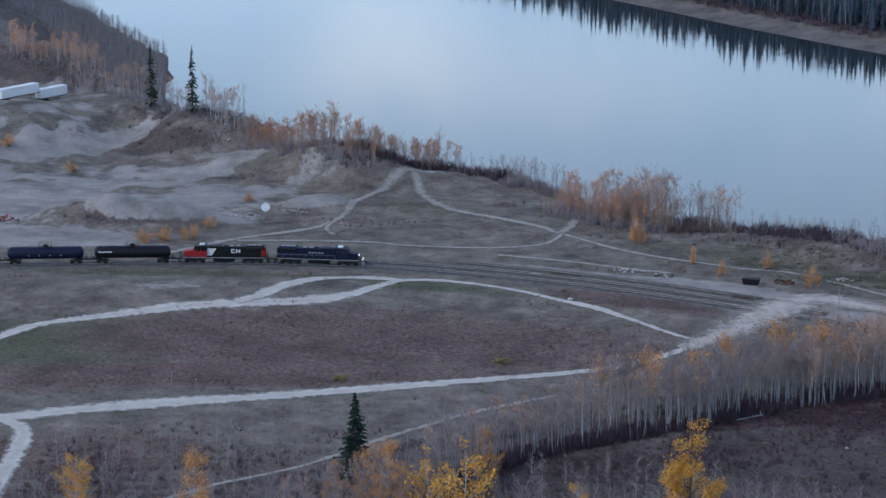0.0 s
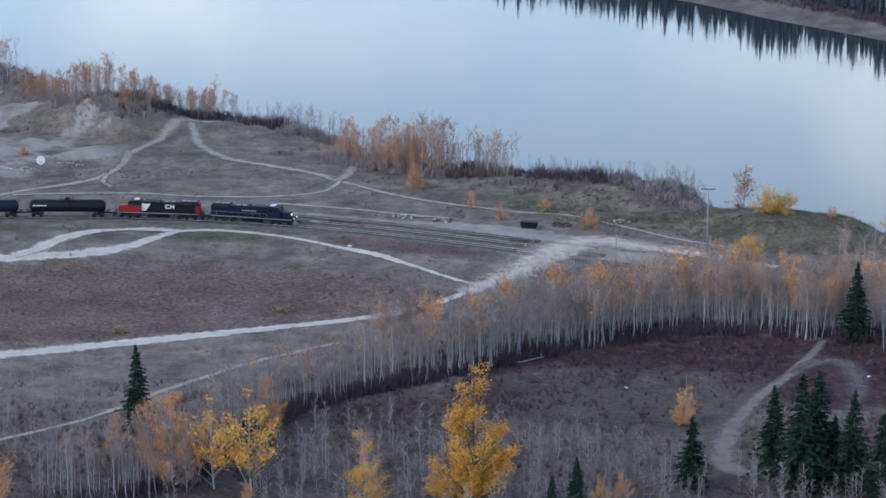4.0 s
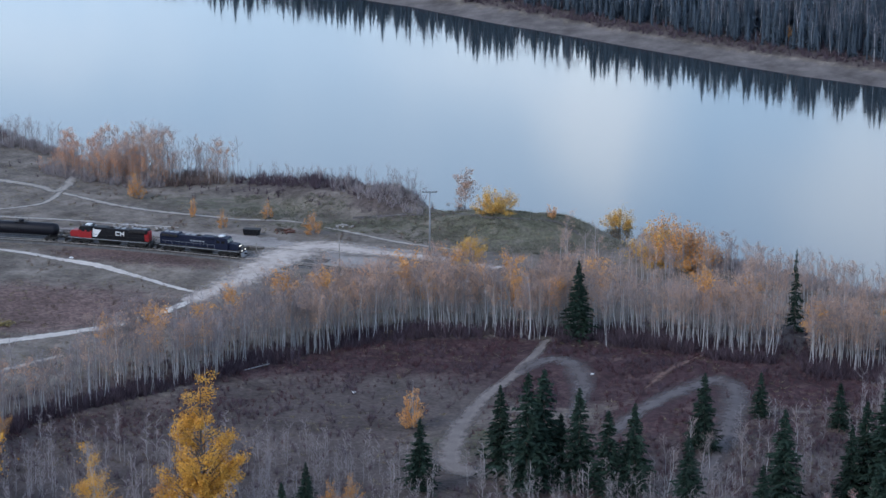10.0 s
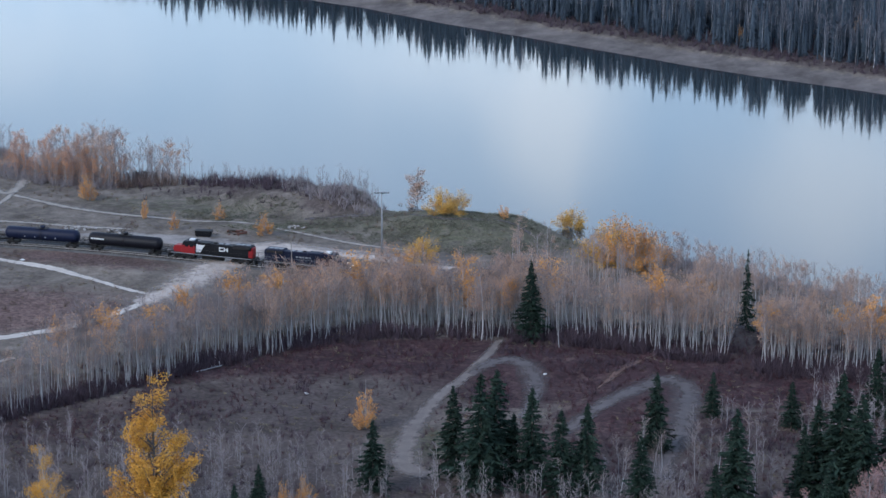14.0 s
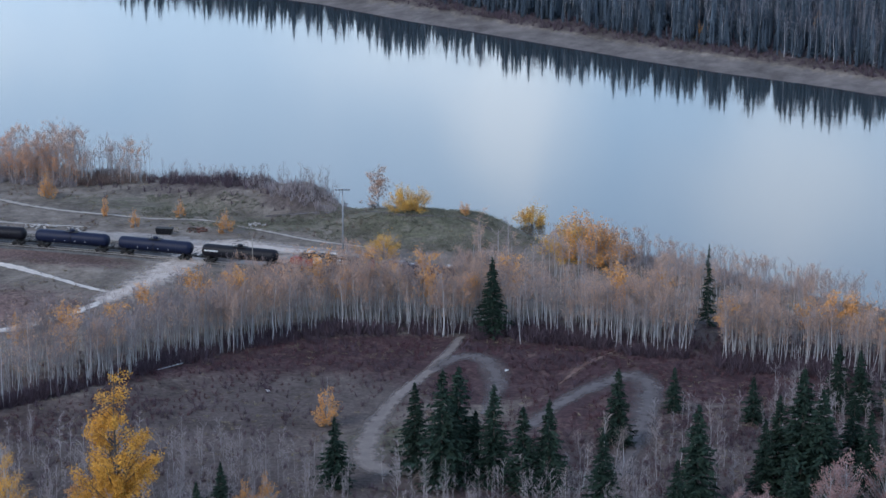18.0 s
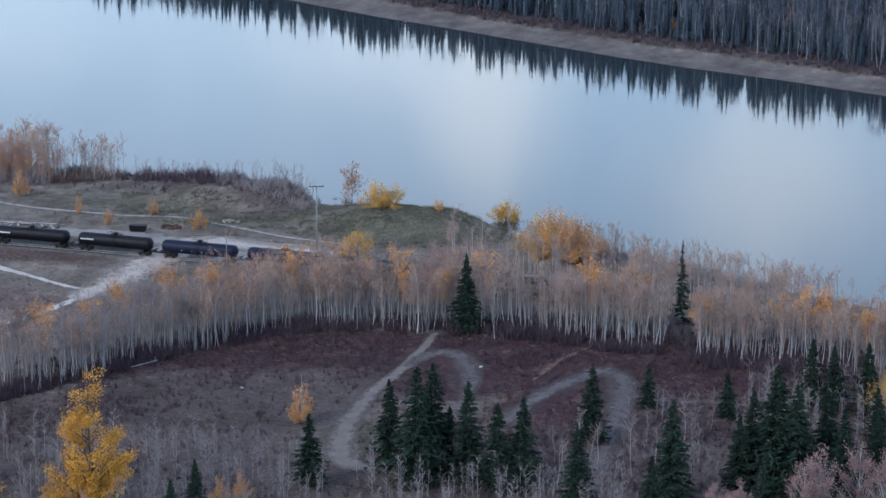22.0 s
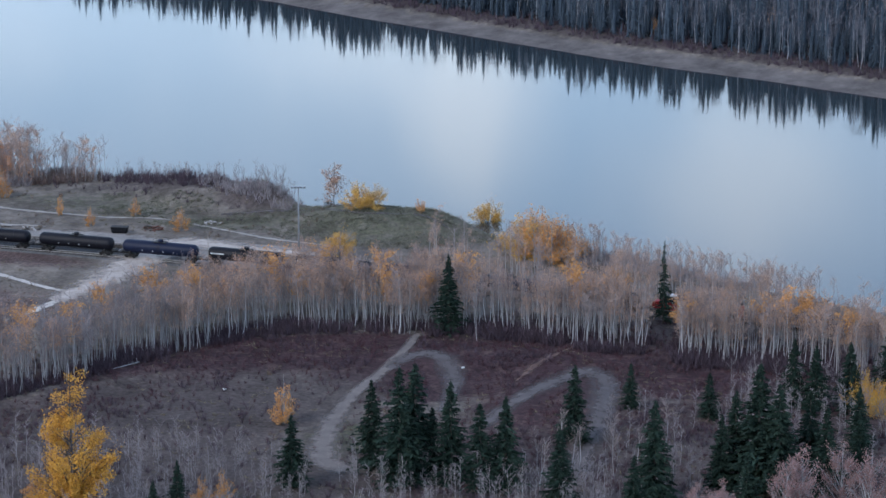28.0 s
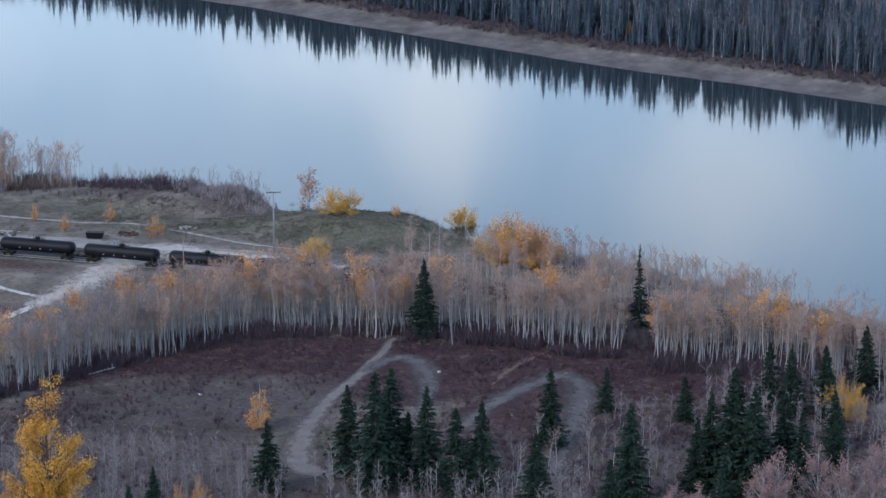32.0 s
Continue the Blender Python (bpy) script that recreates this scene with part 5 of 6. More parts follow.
grove = far_field(1500, 18, 90, RNG)
grove = grove[grove[:, 0] > 105 + 40 * RNG.rand(len(grove))]
planted("far_spruce_forest", FARS, sized(far_field(2000, 28, 330, RNG), 0.5, 1.0, RNG), "dense dark spruce forest along the far bank", "forest", 130, {"crown": NEEDLE_HAZED})
planted("far_aspen_forest", FARB, sized(np.vstack([far_field(2000, 26, 300, RNG), far_field(900, 19, 50, RNG), grove]), 0.7, 1.15, RNG), "bare pale aspens mixed into the far forest", "forest", 131, {"trunk": BARK_HAZED, "crown": TWIG_HAZED})
planted("far_shore_spruces", FARS, sized(far_field(2600, 22, 80, RNG), 0.6, 1.3, RNG, 0.2), "dark pointed spruces above the far shore", "forest", 132, {"crown": NEEDLE_HAZED})
planted("far_shore_saplings", FARS, sized(far_field(2600, 19, 44, RNG), 0.35, 0.75, RNG), "young dark spruces filling the edge of the far forest", "forest", 135, {"crown": NEEDLE_HAZED})
planted("far_brush", SHRUB, sized(far_field(5200, 13, 34, RNG), 0.8, 2.2, RNG), "dark reddish brush above the far beach", "brush", 133, {"stems": TWIG_DARK})
for x, y in ((149.0, 968.7), (106.1, 957.9)):
    plant_tree("orange_sapling", AMBER_MESH[0], 12, x, y, 7.0, 40, "single orange tree in the far dark forest", "", wide=1.3)
hill = np.column_stack([RNG.uniform(-450, -285, 9000), RNG.uniform(930, 1110, 9000)])
hill = hill[(height(hill[:, 0], hill[:, 1]) > -11.9) & (hill[:, 1] > along(BLUFF, hill[:, 0]) + 25)]
hill = hill[:4200]
planted("hill_forest", FARB, sized(hill, 0.26, 0.52, RNG), "bare grey wood on a distant hillside", "forest", 134, {"trunk": BARK_GREY, "crown": TWIG_GREY})

# ---- train ----


def enamel(name, color, rough=0.5, grime=0.35):
    k = Nodes(name)
    c = k.mix(k.math("MULTIPLY", k.noise(0.8, 5, 0.65), grime), color, (0.024, 0.021, 0.021))
    c = k.mix(k.math("MULTIPLY", k.noise(6.0, 3), 0.15), c, (0.03, 0.03, 0.03))
    k.b.inputs["Specular IOR Level"].default_value = 0.22
    return k.done(c, rough, 0.0, k.noise(3.0, 2), 0.05, 0.02)


NAVY = enamel("navy_enamel", (0.003, 0.007, 0.028), 0.55, 0.15)
BLACK = enamel("black_enamel", (0.004, 0.004, 0.007), 0.55, 0.15)
TANK_BLACK = enamel("black_tank_paint", (0.004, 0.004, 0.009), 0.5, 0.15)
TANK_BLUE = enamel("dark_blue_tank_paint", (0.004, 0.009, 0.034), 0.5, 0.14)
RED = enamel("red_enamel", (0.33, 0.016, 0.020), 0.45, 0.25)
WHITE = enamel("white_enamel", (0.78, 0.78, 0.78), 0.45, 0.15)
GREYP = enamel("grey_enamel", (0.30, 0.31, 0.33), 0.5, 0.3)
IRON = speckled("running_gear_iron", (0.007, 0.0065, 0.007), (0.032, 0.028, 0.027), 1.5, 0.7, 0.3)
PANE = Nodes("window_glass").done((0.01, 0.012, 0.015), 0.08)
LAMP = Nodes("headlight_glow")
LAMP.b.inputs["Emission Color"].default_value, LAMP.b.inputs["Emission Strength"].default_value = (1.0, 0.93, 0.80, 1), 2.5
LAMP = LAMP.done((0.9, 0.88, 0.8), 0.3)


def bx(name, parent, size, at, material, bevel=0.05, label="", turn=(0, 0, 0)):
    me = baked(name, block(*size, min(bevel, 0.45 * min(size))), material)
    return part(name, me, parent, label, pose(*at, *turn))


def cy(name, parent, r, length, at, axis, material, sides_=14, label="", r2=None, bevel=0.0):
    bm = bmesh.new()
    bmesh.ops.create_cone(bm, cap_ends=True, segments=sides_, radius1=r, radius2=r if r2 is None else r2, depth=length)
    if bevel:
        bmesh.ops.bevel(bm, geom=[e for e in bm.edges if abs(e.verts[0].co.z - e.verts[1].co.z) < 1e-4], offset=bevel, segments=2, affect="EDGES")
    turn = {"x": (0, 90, 0), "y": (90, 0, 0), "z": (0, 0, 0)}[axis]
    ob = part(name, baked(name, bm, material), parent, label, pose(*at, *turn))
    for p in ob.data.polygons:
        p.use_smooth = len(p.vertices) == 4
    return ob


def prism(name, parent, outline, width, material, label=""):
    """A side outline of (x, z) points, made width wide across y."""
    bm = bmesh.new()
    a = [bm.verts.new((x, -width / 2, z)) for x, z in outline]
    b = [bm.verts.new((x, width / 2, z)) for x, z in outline]
    n = len(a)
    bm.faces.new(a)
    bm.faces.new(b[::-1])
    for i in range(n):
        bm.faces.new((a[i], b[i], b[(i + 1) % n], a[(i + 1) % n]))
    bmesh.ops.recalc_face_normals(bm, faces=bm.faces)
    bmesh.ops.bevel(bm, geom=bm.edges[:], offset=0.05, segments=1, affect="EDGES")
    return part(name, baked(name, bm, material), parent, label)


WHEEL_MESH = {}


def bogie(parent, x, axles, spread, radius=0.5):
    b = bx("bogie", parent, (spread + 0.6, 1.3, 0.28), (x, 0, 0.72), IRON, 0.05)
    for side in (-1, 1):
        bx("side_frame", b, (spread + 1.1, 0.18, 0.34), (0, side * 1.02, -0.06), IRON, 0.08)
        for i in range(axles):
            ax = (i - (axles - 1) / 2) * spread / (axles - 1)
            if radius not in WHEEL_MESH:
                bm = bmesh.new()
                bmesh.ops.create_cone(bm, cap_ends=True, segments=16, radius1=radius, radius2=radius, depth=0.14)
                bmesh.ops.bevel(bm, geom=bm.edges[:], offset=0.03, segments=1, affect="EDGES")
                WHEEL_MESH[radius] = baked("wheel", bm, IRON)
            part("wheel", WHEEL_MESH[radius], b, at=pose(ax, side * 0.74, radius - 0.72, 90, 0, 0))
            if i < axles - 1:
                cy("spring", b, 0.14, 0.36, (ax + spread / (axles - 1) / 2, side * 1.12, -0.04), "z", IRON, 8)
    return b


def handrail(parent, x0, x1, y, material):
    n = int((x1 - x0) / 1.7)
    for i in range(n + 1):
        cy("stanchion", parent, 0.025, 1.0, (x0 + (x1 - x0) * i / n, y, 2.1), "z", material, 5)
    cy("handrail", parent, 0.03, x1 - x0, ((x0 + x1) / 2, y, 2.6), "x", material, 6)


def locomotive(name, label, hood, cab, sill, rear, lit, rails):
    """A six-axle road engine, its cab towards +x; rails stand 0 m up."""
    loco = tagged(new(name), label, "locomotive", "the train")
    bx("frame", loco, (21.6, 2.9, 0.36), (0, 0, 1.42), IRON, 0.05)
    for side in (-1, 1):
        bx("side_sill", loco, (20.4, 0.06, 0.16), (0, side * 1.47, 1.5), sill, 0.01)
    bx("hood", loco, (13.4, 1.9, 2.55), (-2.6, 0, 2.87), hood, 0.14)
    bx("radiator_section", loco, (4.6, 2.75, 0.95), (-7.7, 0, 3.95), hood, 0.2)
    bx("rear_hood", loco, (1.3, 1.86, 2.45), (-9.75, 0, 2.82), rear, 0.18)
    bx("dynamic_brake_housing", loco, (3.2, 2.2, 0.6), (2.0, 0, 4.0), hood, 0.12)
    for x in (-8.9, -7.6, -6.4):
        cy("radiator_fan", loco, 0.58, 0.12, (x, 0, 4.46), "z", GREYP, 14)
    for x in (-3.6, -2.0):
        bx("exhaust_hatch", loco, (1.0, 0.9, 0.16), (x, 0, 4.2), GREYP, 0.04)
    bx("exhaust_stack", loco, (0.8, 0.5, 0.3), (-0.6, 0, 4.26), IRON, 0.04)
    for i in range(7):
        for side in (-1, 1):
            bx("hood_door", loco, (1.2, 0.04, 1.7), (-5.8 + 1.45 * i, side * 0.965, 2.6), hood, 0.01)
    for side in (-1, 1):
        for i in range(4):
            bx("intake_grille", loco, (0.9, 0.04, 0.6), (-9.2 + 1.05 * i, side * 1.39, 3.95), IRON, 0.01)
    c = prism("cab", loco, [(4.1, 1.6), (7.4, 1.6), (7.5, 3.1), (7.36, 3.45), (4.1, 3.45)], 2.95, cab)
    prism("cab_top", c, [(4.1, 3.40), (7.36, 3.40), (7.0, 4.35), (4.3, 4.45), (4.1, 4.3)], 2.93, hood)
    for side in (-1, 1):
        for x in (4.9, 6.2):
            bx("cab_window", c, (0.9, 0.05, 0.65), (x, side * 1.485, 3.45), PANE, 0.02, "dark cab side window")
    for y in (-0.72, 0.72):
        bx("windscreen", c, (0.05, 1.1, 0.75), (7.32, y, 3.7), PANE, 0.02, "dark sloping windscreen", (0, -22, 0))
    bx("cab_roof_unit", c, (1.3, 1.4, 0.34), (5.3, 0, 4.58), WHITE, 0.08, "white cooling unit on the cab roof")
    prism("nose", loco, [(7.4, 1.6), (9.7, 1.6), (9.85, 2.4), (9.5, 3.05), (7.4, 3.25)], 2.0, cab)
    for y in (-0.26, 0.26):
        cy("headlight", loco, 0.11, 0.12, (9.86 if lit else 9.82, y, 2.62), "x", LAMP if lit else GREYP, 12, "round headlight")
    if lit:
        for y in (-0.95, 0.95):
            cy("ditch_light", loco, 0.10, 0.12, (10.78, y, 1.75), "x", LAMP, 12, "lit ditch light")
    for end in (-1, 1):
        prism_points = [(end * 10.8, 0.35), (end * 11.15, 0.25), (end * 10.95, 1.3), (end * 10.75, 1.3)]
        prism("plow", loco, prism_points, 2.9, rails if end > 0 else IRON)
        bx("coupler", loco, (0.9, 0.35, 0.35), (end * 11.3, 0, 0.95), IRON, 0.06)
        for side in (-1, 1):
            for k in range(3):
                bx("step", loco, (0.55, 0.35, 0.06), (end * 10.45, side * 1.3, 0.55 + 0.36 * k), IRON, 0.01)
        for y in (-1.3, -0.5, 0.5, 1.3):
            cy("end_stanchion", loco, 0.03, 1.0, (end * 10.75, y, 2.1), "z", rails, 5)
        cy("end_handrail", loco, 0.03, 2.6, (end * 10.75, 0, 2.6), "y", rails, 6)
    for side in (-1, 1):
        handrail(loco, -10.6, 4.0, side * 1.42, rails)
    cy("fuel_tank", loco, 0.78, 5.2, (0, 0, 0.95), "x", IRON, 12)
    bx("horn", loco, (0.5, 0.6, 0.14), (3.6, 0, 4.5), GREYP, 0.04)
    for x in (-7.1, 7.1):
        bogie(loco, x, 3, 4.0)
    return loco


lead = locomotive("locomotive", "dark navy diesel locomotive, headlight lit, leading the train", NAVY, NAVY, GREYP, NAVY, True, GREYP)
for side in (-1, 1):
    for i, w in enumerate((0.5, 0.7, 0.4, 0.6, 0.5)):
        bx("marking", lead, (w, 0.03, 0.36), (-2.2 + 0.78 * i, side * 0.99, 3.05), GREYP, 0.01, "row of faded grey marks")
second = locomotive("locomotive", "black diesel locomotive with red cab, running backwards behind", BLACK, RED, GREYP, RED, False, IRON)
for side in (-1, 1):
    x = 3.55
    bm = bmesh.new()
    pts = [(x - 0.6, 1.9), (x + 0.72, 1.9), (x + 0.35, 3.9), (x - 1.9, 3.9)]
    vs = [bm.verts.new((px, side * 0.995, pz)) for px, pz in pts] + [bm.verts.new((px, side * 0.96, pz)) for px, pz in pts]
    bm.faces.new(vs[:4])
    for i in range(4):
        bm.faces.new((vs[i], vs[(i + 1) % 4], vs[4 + (i + 1) % 4], vs[4 + i]))
    bmesh.ops.recalc_face_normals(bm, faces=bm.faces)
    part("stripe", baked("stripe", bm, WHITE), second, "white slanting band behind the cab")
    e = -3.0
    for dx, dz, w, h in ((-1.0, 0, 0.26, 1.0), (-0.55, 0.38, 0.9, 0.24), (-0.55, -0.38, 0.9, 0.24), (0.2, 0, 0.26, 1.0), (0.95, 0, 0.26, 1.0)):
        bx("emblem_bar", second, (w, 0.03, h), (e - side * dx, side * 0.995, 3.1 + dz), WHITE, 0.01, "white bar of the side emblem")
    bx("emblem_bar", second, (0.6, 0.03, 0.26), (e - side * 0.58, side * 0.995, 3.1), WHITE, 0.01, "white bar of the side emblem")



def tank_car(paint, label, patch):
    """A long pressure tank car; rails stand 0 m up."""
    car = tagged(new("tank_car"), label, "tank car", "the train")
    profile = [(-9.35, 0.0), (-9.3, 0.6), (-9.1, 1.1), (-8.7, 1.42), (-8.2, 1.52), (8.2, 1.52), (8.7, 1.42), (9.1, 1.1), (9.3, 0.6), (9.35, 0.0)]
    n = 24
    v = [(x, r * math.cos(2 * math.pi * i / n), 2.72 + r * math.sin(2 * math.pi * i / n)) for x, r in profile for i in range(n)]
    f = [(k * n + i, k * n + (i + 1) % n, (k + 1) * n + (i + 1) % n, (k + 1) * n + i) for k in range(len(profile) - 1) for i in range(n)]
    part("tank", smooth(mesh("tank", v, f, paint)), car)
    for x in (-5.6, 0.0, 5.6):
        cy("tank_seam", car, 1.535, 0.1, (x, 0, 2.72), "x", paint, 24)
    cy("dome", car, 0.62, 0.75, (0, 0, 4.45), "z", paint, 14, bevel=0.1)
    bx("walkway", car, (3.0, 1.8, 0.07), (0, 0, 4.22), IRON, 0.01)
    for x in (-1.5, 1.5):
        for y in (-0.9, 0.9):
            cy("walkway_post", car, 0.03, 0.9, (x, y, 4.65), "z", IRON, 5)
    for y in (-0.9, 0.9):
        cy("walkway_rail", car, 0.03, 3.0, (0, y, 5.1), "x", IRON, 5)
    for side in (-1, 1):
        for dx in (-0.2, 0.2):
            cy("ladder_rail", car, 0.025, 2.9, (dx, side * 1.56, 2.8), "z", IRON, 5)
        for k in range(6):
            cy("rung", car, 0.02, 0.4, (0, side * 1.56, 1.6 + 0.45 * k), "x", IRON, 5)
    for end in (-1, 1):
        bx("stub_sill", car, (2.6, 0.7, 0.5), (end * 9.0, 0, 1.1), IRON, 0.06)
        bx("bolster", car, (0.6, 2.6, 0.6), (end * 7.4, 0, 1.35), IRON, 0.08)
        bx("coupler", car, (0.8, 0.3, 0.3), (end * 10.3, 0, 0.95), IRON, 0.05)
        bx("end_platform", car, (0.8, 2.8, 0.08), (end * 9.75, 0, 1.4), IRON, 0.01)
        cy("end_rail", car, 0.03, 2.7, (end * 10.0, 0, 2.2), "y", IRON, 5)
        for y in (-1.3, 1.3):
            cy("end_post", car, 0.03, 0.8, (end * 10.0, y, 1.8), "z", IRON, 5)
        bogie(car, end * 7.4, 2, 1.8, 0.46)
    for side in (-1, 1):
        if patch:
            for i, w in enumerate((0.6, 0.5, 0.7, 0.55, 0.6)):
                bx("marking", car, (w, 0.03, 0.42), (-8.0 + 0.68 * i, side * 1.505, 2.98), WHITE, 0.01, "white lettering bar on the tank", (side * -8, 0, 0))
        else:
            for i in range(4):
                bx("marking", car, (0.3, 0.03, 0.25), (-4 + 2.6 * i, side * 1.50, 2.3), GREYP, 0.01, "small grey mark on the tank", (side * 12, 0, 0))
    return car


plain = tank_car(TANK_BLUE, "dark blue glossy tank car in the train", False)
marked = tank_car(TANK_BLACK, "black tank car with a white marking", True)
dark = tank_car(TANK_BLACK, "plain black tank car in the train", False)
far_away = pose(-400, float(rail_y(-400)), RAIL_TOP)
CARS = []
ORDER = "mppmmpdddpdmpdd"
used = set()
for letter in ORDER:
    model = {"p": plain, "m": marked, "d": dark}[letter]
    if letter in used:
        CARS.append(copy_thing(model, far_away))
    else:
        CARS.append(model)
        used.add(letter)

# ---- yard things ----


def pole_thing(name, x, y, h, r, material, label, lamp=False):
    z = float(height(x, y))
    root = tagged(new(name), label, "pole")
    root.matrix_basis = pose(x, y, z - 0.1)
    cy("post", root, r, h, (0, 0, h / 2), "z", material, 8, r2=r * 0.6)
    if lamp:
        bx("crossarm", root, (3.4, 0.16, 0.2), (0, 0, h - 0.25), material, 0.03)
        for dx in (-1.5, -0.75, 0, 0.75, 1.5):
            bx("floodlight", root, (0.5, 0.5, 0.32), (dx, -0.18, h), GREYP, 0.05, "grey unlit floodlight")
    else:
        bx("cap", root, (0.3, 0.3, 0.12), (0, 0, h), material, 0.03)
    return root


WOOD = speckled("weathered_pole_wood", (0.13, 0.115, 0.10), (0.30, 0.27, 0.24), 1.5, 0.9)
STONE = speckled("pale_rock", (0.24, 0.22, 0.21), (0.48, 0.45, 0.43), 0.8, 0.95, 0, 5.0, 0.4, by_object=0.3)
RUST = speckled("rusty_scrap", (0.07, 0.03, 0.022), (0.20, 0.085, 0.06), 0.9, 0.85, 0.2)
x, y = (-11.5, 638.1)
pole_thing("yard_light", x, y, 15.5, 0.24, GREYP, "tall grey yard light mast with floodlights", True)
x, y = (-31.8, 621.9)
pole_thing("utility_pole", x, y, 8.5, 0.13, WOOD, "short weathered wooden pole beside the track")
x, y = (-52.0, 637.7)
pole_thing("marker_post", x, y, 3.0, 0.12, WOOD, "short dark wooden post by the sidings")
for spot, h in (((-165.1, 544.2), 4.0), ((-160.4, 546.1), 2.2)):
    pole_thing("dead_snag", *spot, h, 0.06, BARK, "thin bleached dead stem in the scrub")


def scrap_bin(x, y):
    z = float(height(x, y))
    b = tagged(new("scrap_bin"), "dark open steel scrap bin on bare gravel", "bin")
    b.matrix_basis = pose(x, y, z - 0.05, 0, 0, -10) @ Matrix.Diagonal((0.85, 0.85, 0.72, 1))
    prism("shell", b, [(-2.2, 0.25), (2.0, 0.25), (2.4, 2.1), (-2.5, 2.1)], 2.2, BLACK)
    for dx in (-1.8, -0.6, 0.6, 1.8):
        for side in (-1, 1):
            bx("rib", b, (0.12, 0.1, 1.7), (dx, side * 1.14, 1.2), BLACK, 0.02)
    for dx in (-1.6, 1.6):
        bx("skid", b, (0.3, 2.2, 0.3), (dx, 0, 0.15), IRON, 0.03)
    bx("rim", b, (4.9, 2.3, 0.12), (-0.05, 0, 2.12), IRON, 0.03)


scrap_bin(*(-54.6, 658.1))


def heap(name, x, y, wide, tall, n, materials, label, category, longish=1.0, seed=0):
    """A heap of separate irregular pieces lying on the ground and on one another."""
    rng = np.random.RandomState(seed)
    root = tagged(new(name), label, category)
    root.matrix_basis = pose(x, y, float(height(x, y)))
    for i in range(n):
        s = rng.uniform(0.35, 1.0)
        bm = bmesh.new()
        bmesh.ops.create_icosphere(bm, subdivisions=1, radius=0.5)
        for v in bm.verts:
            v.co = v.co * rng.uniform(0.75, 1.2)
        bmesh.ops.scale(bm, vec=(longish * s, s * 0.8, s * 0.55), verts=bm.verts)
        a, r = rng.uniform(0, 6.28), wide * rng.uniform(0, 1) ** 0.7
        px, py = math.cos(a) * r, math.sin(a) * r * 0.5
        up = float(height(x + px, y + py) - height(x, y)) + tall * max(0, 1 - r / wide) * rng.uniform(0.3, 1) + s * 0.12
        part("piece", baked("piece", bm, materials[i % len(materials)]), root, at=pose(px, py, up, rng.uniform(-25, 25), rng.uniform(-25, 25), rng.uniform(0, 360)))


heap("scrap_heap", *(-47.4, 661.3), 3.6, 0.9, 22, [RUST, TIE, RUST], "low heap of rusty scrap and timber", "scrap", 2.6, 1)
heap("rubble_heap", *(-85.6, 665.7), 4.5, 0.8, 26, [STONE], "pale broken concrete rubble beside the sidings", "rubble", 1.4, 2)
heap("rubble_heap", *(-76.9, 662.6), 3.5, 0.6, 16, [STONE, TIE], "pale rubble and old timber on gravel", "rubble", 1.5, 3)
heap("rubble_heap", *(-107.0, 655.9), 2.4, 0.5, 10, [STONE], "small pale rubble heap by the track", "rubble", 1.4, 4)
heap("rock_heap", *(-33.6, 667.2), 3.0, 0.9, 18, [STONE], "grey rock heap in green grass", "rocks", 1.2, 5)
heap("rock_heap", *(-190.7, 701.4), 5.0, 1.0, 24, [STONE], "row of pale boulders below the quarry", "rocks", 1.3, 6)
heap("rock_heap", *(-180.1, 708.0), 4.5, 0.8, 18, [STONE], "pale boulders at the foot of a gravel heap", "rocks", 1.3, 7)
heap("scrap_heap", *(-252.7, 685.9), 4.0, 1.6, 20, [RUST, RED], "heap of red rusty scrap in the quarry", "scrap", 2.2, 8)
heap("rock_heap", *(-217.0, 774.8), 2.0, 1.6, 6, [STONE], "large pale boulders on a dark mound", "rocks", 1.2, 9)


def timber_stack(x, y, turn, label):
    root = tagged(new("timber_stack"), label, "timber")
    root.matrix_basis = pose(x, y, float(height(x, y)) + 0.02, 0, 0, turn)
    for row in range(3):
        for i in range(5 - row):
            for end in (-1, 1):
                bx("beam", root, (3.6, 0.28, 0.28), (end * 1.9, (i - (4 - row) / 2) * 0.32, 0.14 + 0.29 * row), TIE, 0.03)


timber_stack(*(-99.4, 655.6), -8, "stack of dark old railway timbers")
timber_stack(*(-54.2, 642.7), -12, "low stack of dark timbers at the crossing")


def dish(x, y):
    z = float(height(x, y))
    root = tagged(new("satellite_dish"), "round white dish antenna on a short mast", "dish")
    root.matrix_basis = pose(x, y, z - 0.1, 0, 0, 16)
    cy("mast", root, 0.09, 2.4, (0, 0.15, 1.2), "z", GREYP, 8)
    n, rings = 24, 6
    v, f = [(0, 0.02, 0)], []
    for k in range(1, rings + 1):
        r = 1.15 * k / rings
        v += [(r * math.cos(2 * math.pi * i / n), 0.02 - 0.22 * (k / rings) ** 2, r * math.sin(2 * math.pi * i / n)) for i in range(n)]
    f += [(0, 1 + i, 1 + (i + 1) % n) for i in range(n)]
    for k in range(rings - 1):
        f += [(1 + k * n + i, 1 + (k + 1) * n + i, 1 + (k + 1) * n + (i + 1) % n, 1 + k * n + (i + 1) % n) for i in range(n)]
    bowl = part("reflector", smooth(mesh("reflector", v, f, WHITE)), root, "white curved reflector", pose(0, -0.05, 2.6, -18, 0, 0))
    m = bowl.modifiers.new("thick", "SOLIDIFY")
    m.thickness = 0.05
    cy("feed_arm", root, 0.03, 0.9, (0.12, -0.6, 2.2), "y", IRON, 6)
    bx("feed_horn", root, (0.22, 0.25, 0.22), (0.12, -1.0, 2.25), IRON, 0.03)


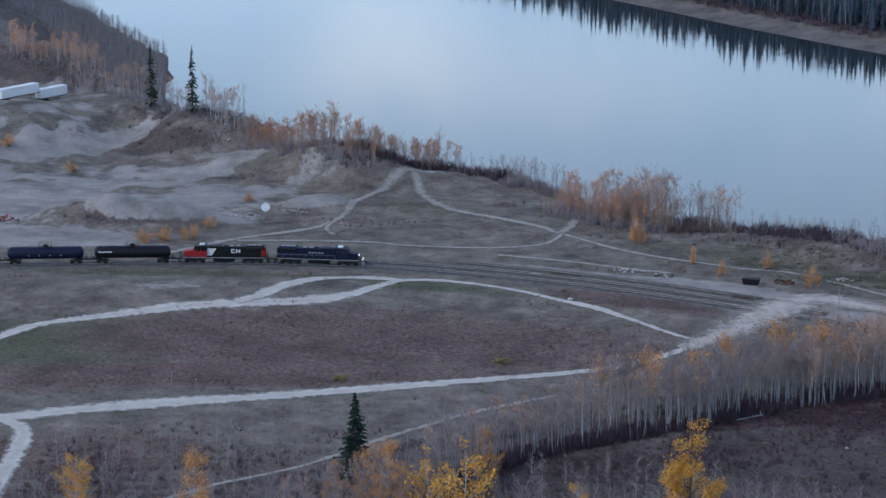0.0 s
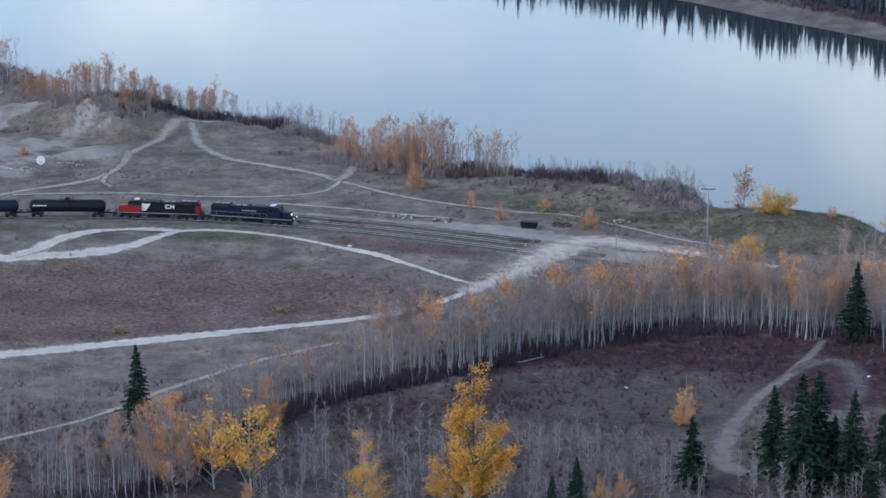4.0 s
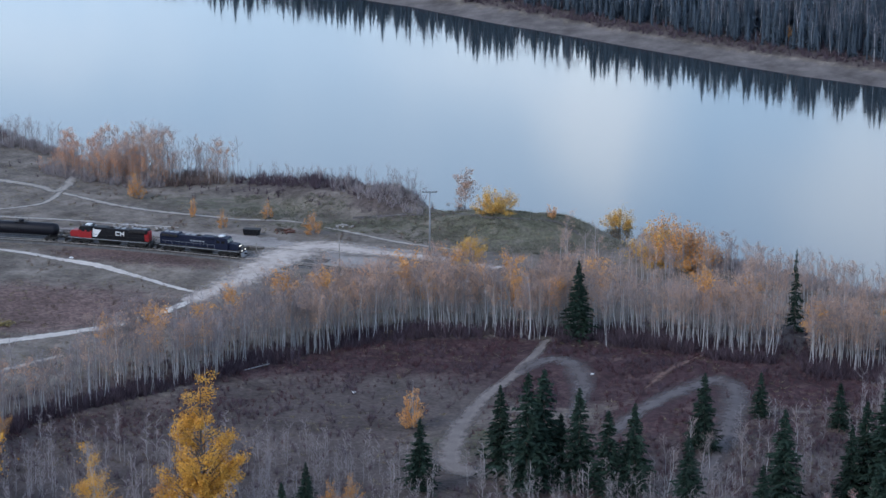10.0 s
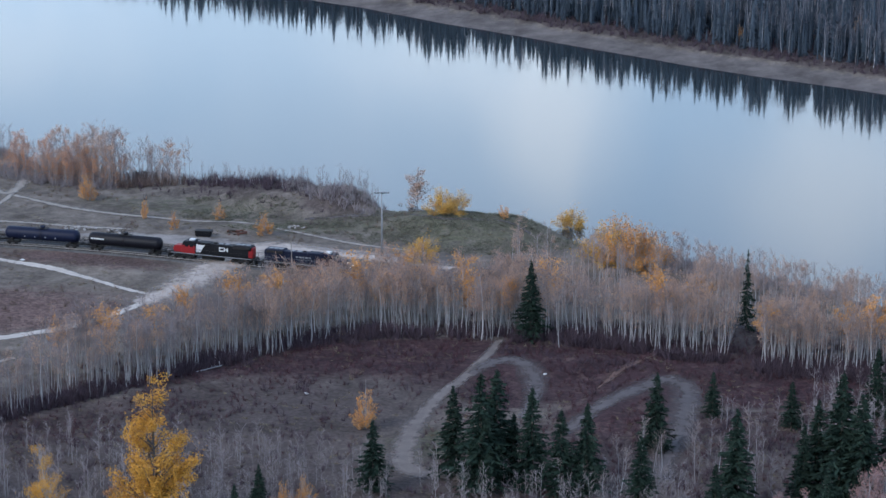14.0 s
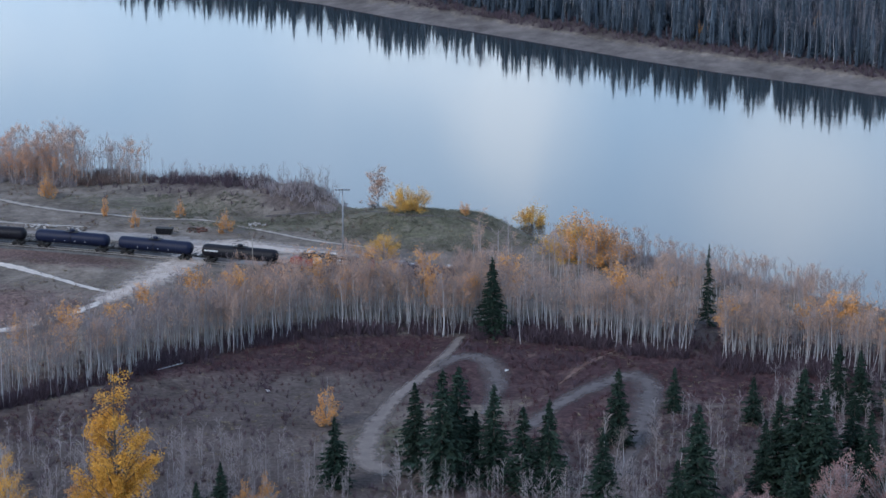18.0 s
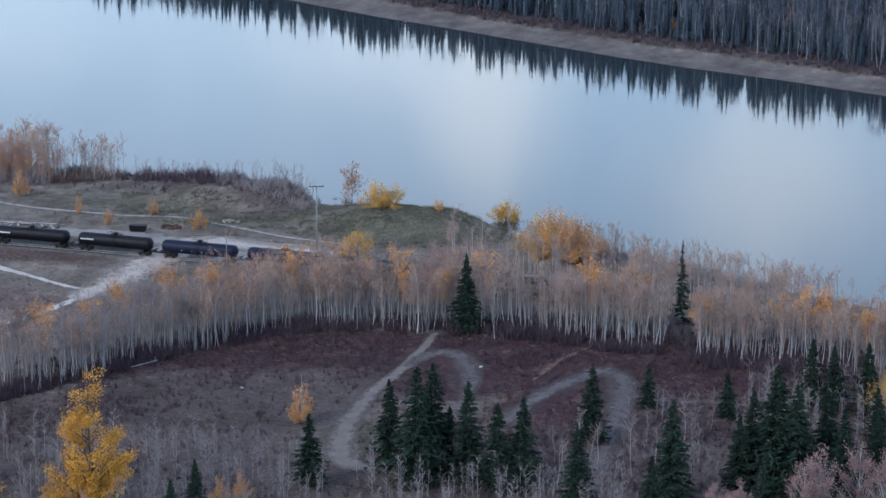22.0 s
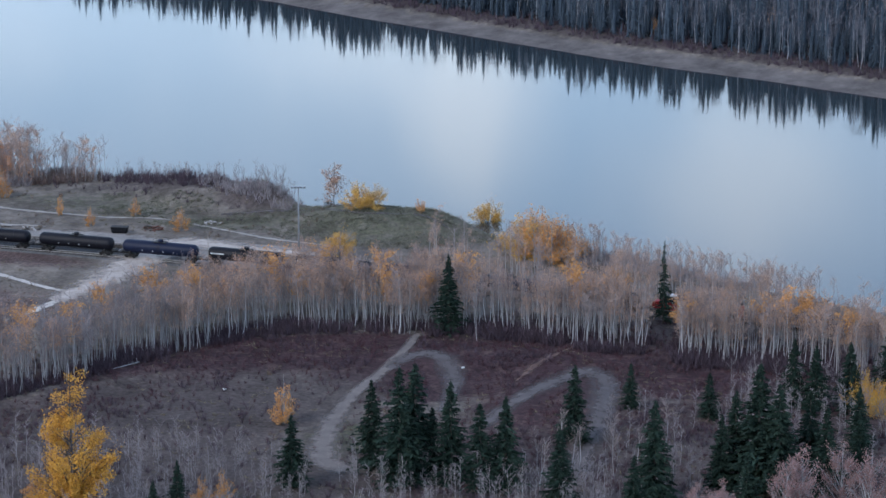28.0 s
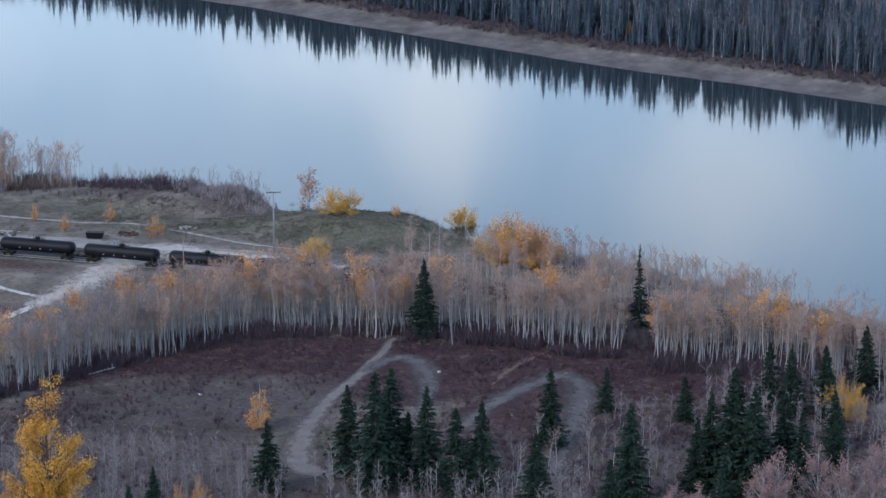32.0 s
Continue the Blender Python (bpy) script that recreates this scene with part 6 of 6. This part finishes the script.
dish(*(-186.4, 702.6))


def trailer(x, y, turn, label, long=15.6):
    t = tagged(new("box_trailer"), label, "trailer", "white trailers")
    t.matrix_basis = pose(x, y, float(height(x, y)), 0, 0, turn)
    bx("box", t, (long, 2.6, 2.8), (0, 0, 2.65), WHITE, 0.06)
    for i in range(int(long / 1.3)):
        for side in (-1, 1):
            bx("rib", t, (0.08, 0.03, 2.6), (0.6 - long / 2 + 1.3 * i, side * 1.315, 2.65), WHITE, 0.008)
    bx("bed", t, (long, 2.4, 0.25), (0, 0, 1.12), IRON, 0.03)
    for x0 in (1.6 - long / 2, 2.8 - long / 2):
        for side in (-1, 1):
            cy("wheel", t, 0.5, 0.5, (x0, side * 1.0, 0.5), "y", IRON, 14, bevel=0.06)
    for side in (-1, 1):
        bx("landing_leg", t, (0.15, 0.15, 1.0), (long / 2 - 3.0, side * 0.8, 0.52), IRON, 0.02)


a, d = np.array((-296.9, 806.0)), np.array((-283.5, 831.8))
trailer(*(a + (d - a) * 0.25), math.degrees(math.atan2(*(d - a)[::-1])), "long white box trailer on the gravel bench")
trailer(*(a + (d - a) * 0.25 + (d - a) / np.linalg.norm(d - a) * 14.1), math.degrees(math.atan2(*(d - a)[::-1])), "shorter white box trailer on the gravel bench", 11.2)


def log(x, y, turn, length, r, label, lift=0.0):
    root = tagged(new("fallen_log"), label, "log")
    root.matrix_basis = pose(x, y, float(height(x, y)) + r, 0, lift, turn)
    cy("trunk", root, r, length, (0, 0, 0), "x", BARK, 8, r2=r * 0.5)
    for k in range(4):
        cy("branch_stub", root, 0.04, 0.5 + 0.2 * k, (length * (0.1 + 0.11 * k), 0.12 * (-1) ** k, 0.2 + 0.05 * k), "z" if k % 2 else "y", BARK, 5)


log(*(-45.8, 545.0), 28, 8.0, 0.16, "bleached fallen aspen log at the belt's edge", -6)
log(*(40.7, 569.8), -50, 6.0, 0.12, "thin fallen white trunk leaning in the scrub", -25)
heap("litter", *(-24.5, 533.0), 0.9, 0.1, 3, [WHITE], "scrap of white sheeting lying in the grass", "litter", 2.0, 12)
heap("litter", *(22.8, 543.2), 0.25, 0.2, 2, [WHITE], "small white litter in the red scrub", "litter", 1.0, 13)
heap("litter", *(-94.9, 633.8), 0.6, 0.2, 3, [WHITE], "white litter beside the main track", "litter", 1.3, 14)


def motions():
    """The train runs along the main track from the quarry to the belt of trees."""
    xs = np.arange(-620.0, 460.0, 0.5)
    ys = rail_y(xs)
    s = np.r_[0, np.cumsum(np.hypot(np.diff(xs), np.diff(ys)))]
    s -= np.interp(-200.0, xs, s)

    def at(d, flip=False):
        x, x2, x1 = (float(np.interp(d + k, s, xs)) for k in (0, 7.2, -7.2))
        y2, y1 = float(rail_y(x2)), float(rail_y(x1))
        turn = math.degrees(math.atan2(y2 - y1, x2 - x1)) + (180 if flip else 0)
        return pose((x1 + x2) / 2, (y1 + y2) / 2, RAIL_TOP, 0, 0, turn)

    speed, joint = 9.75, 28.7
    times = [float(t) for t in range(33)]
    walk(lead, [(t, at(joint + speed * t + 11.8)) for t in times])
    walk(second, [(t, at(joint + speed * t - 11.8, True)) for t in times])
    for k, car in enumerate(CARS):
        walk(car, [(t, at(joint + speed * t - 23.6 - 21.25 * (k + 0.5))) for t in times])


motions()
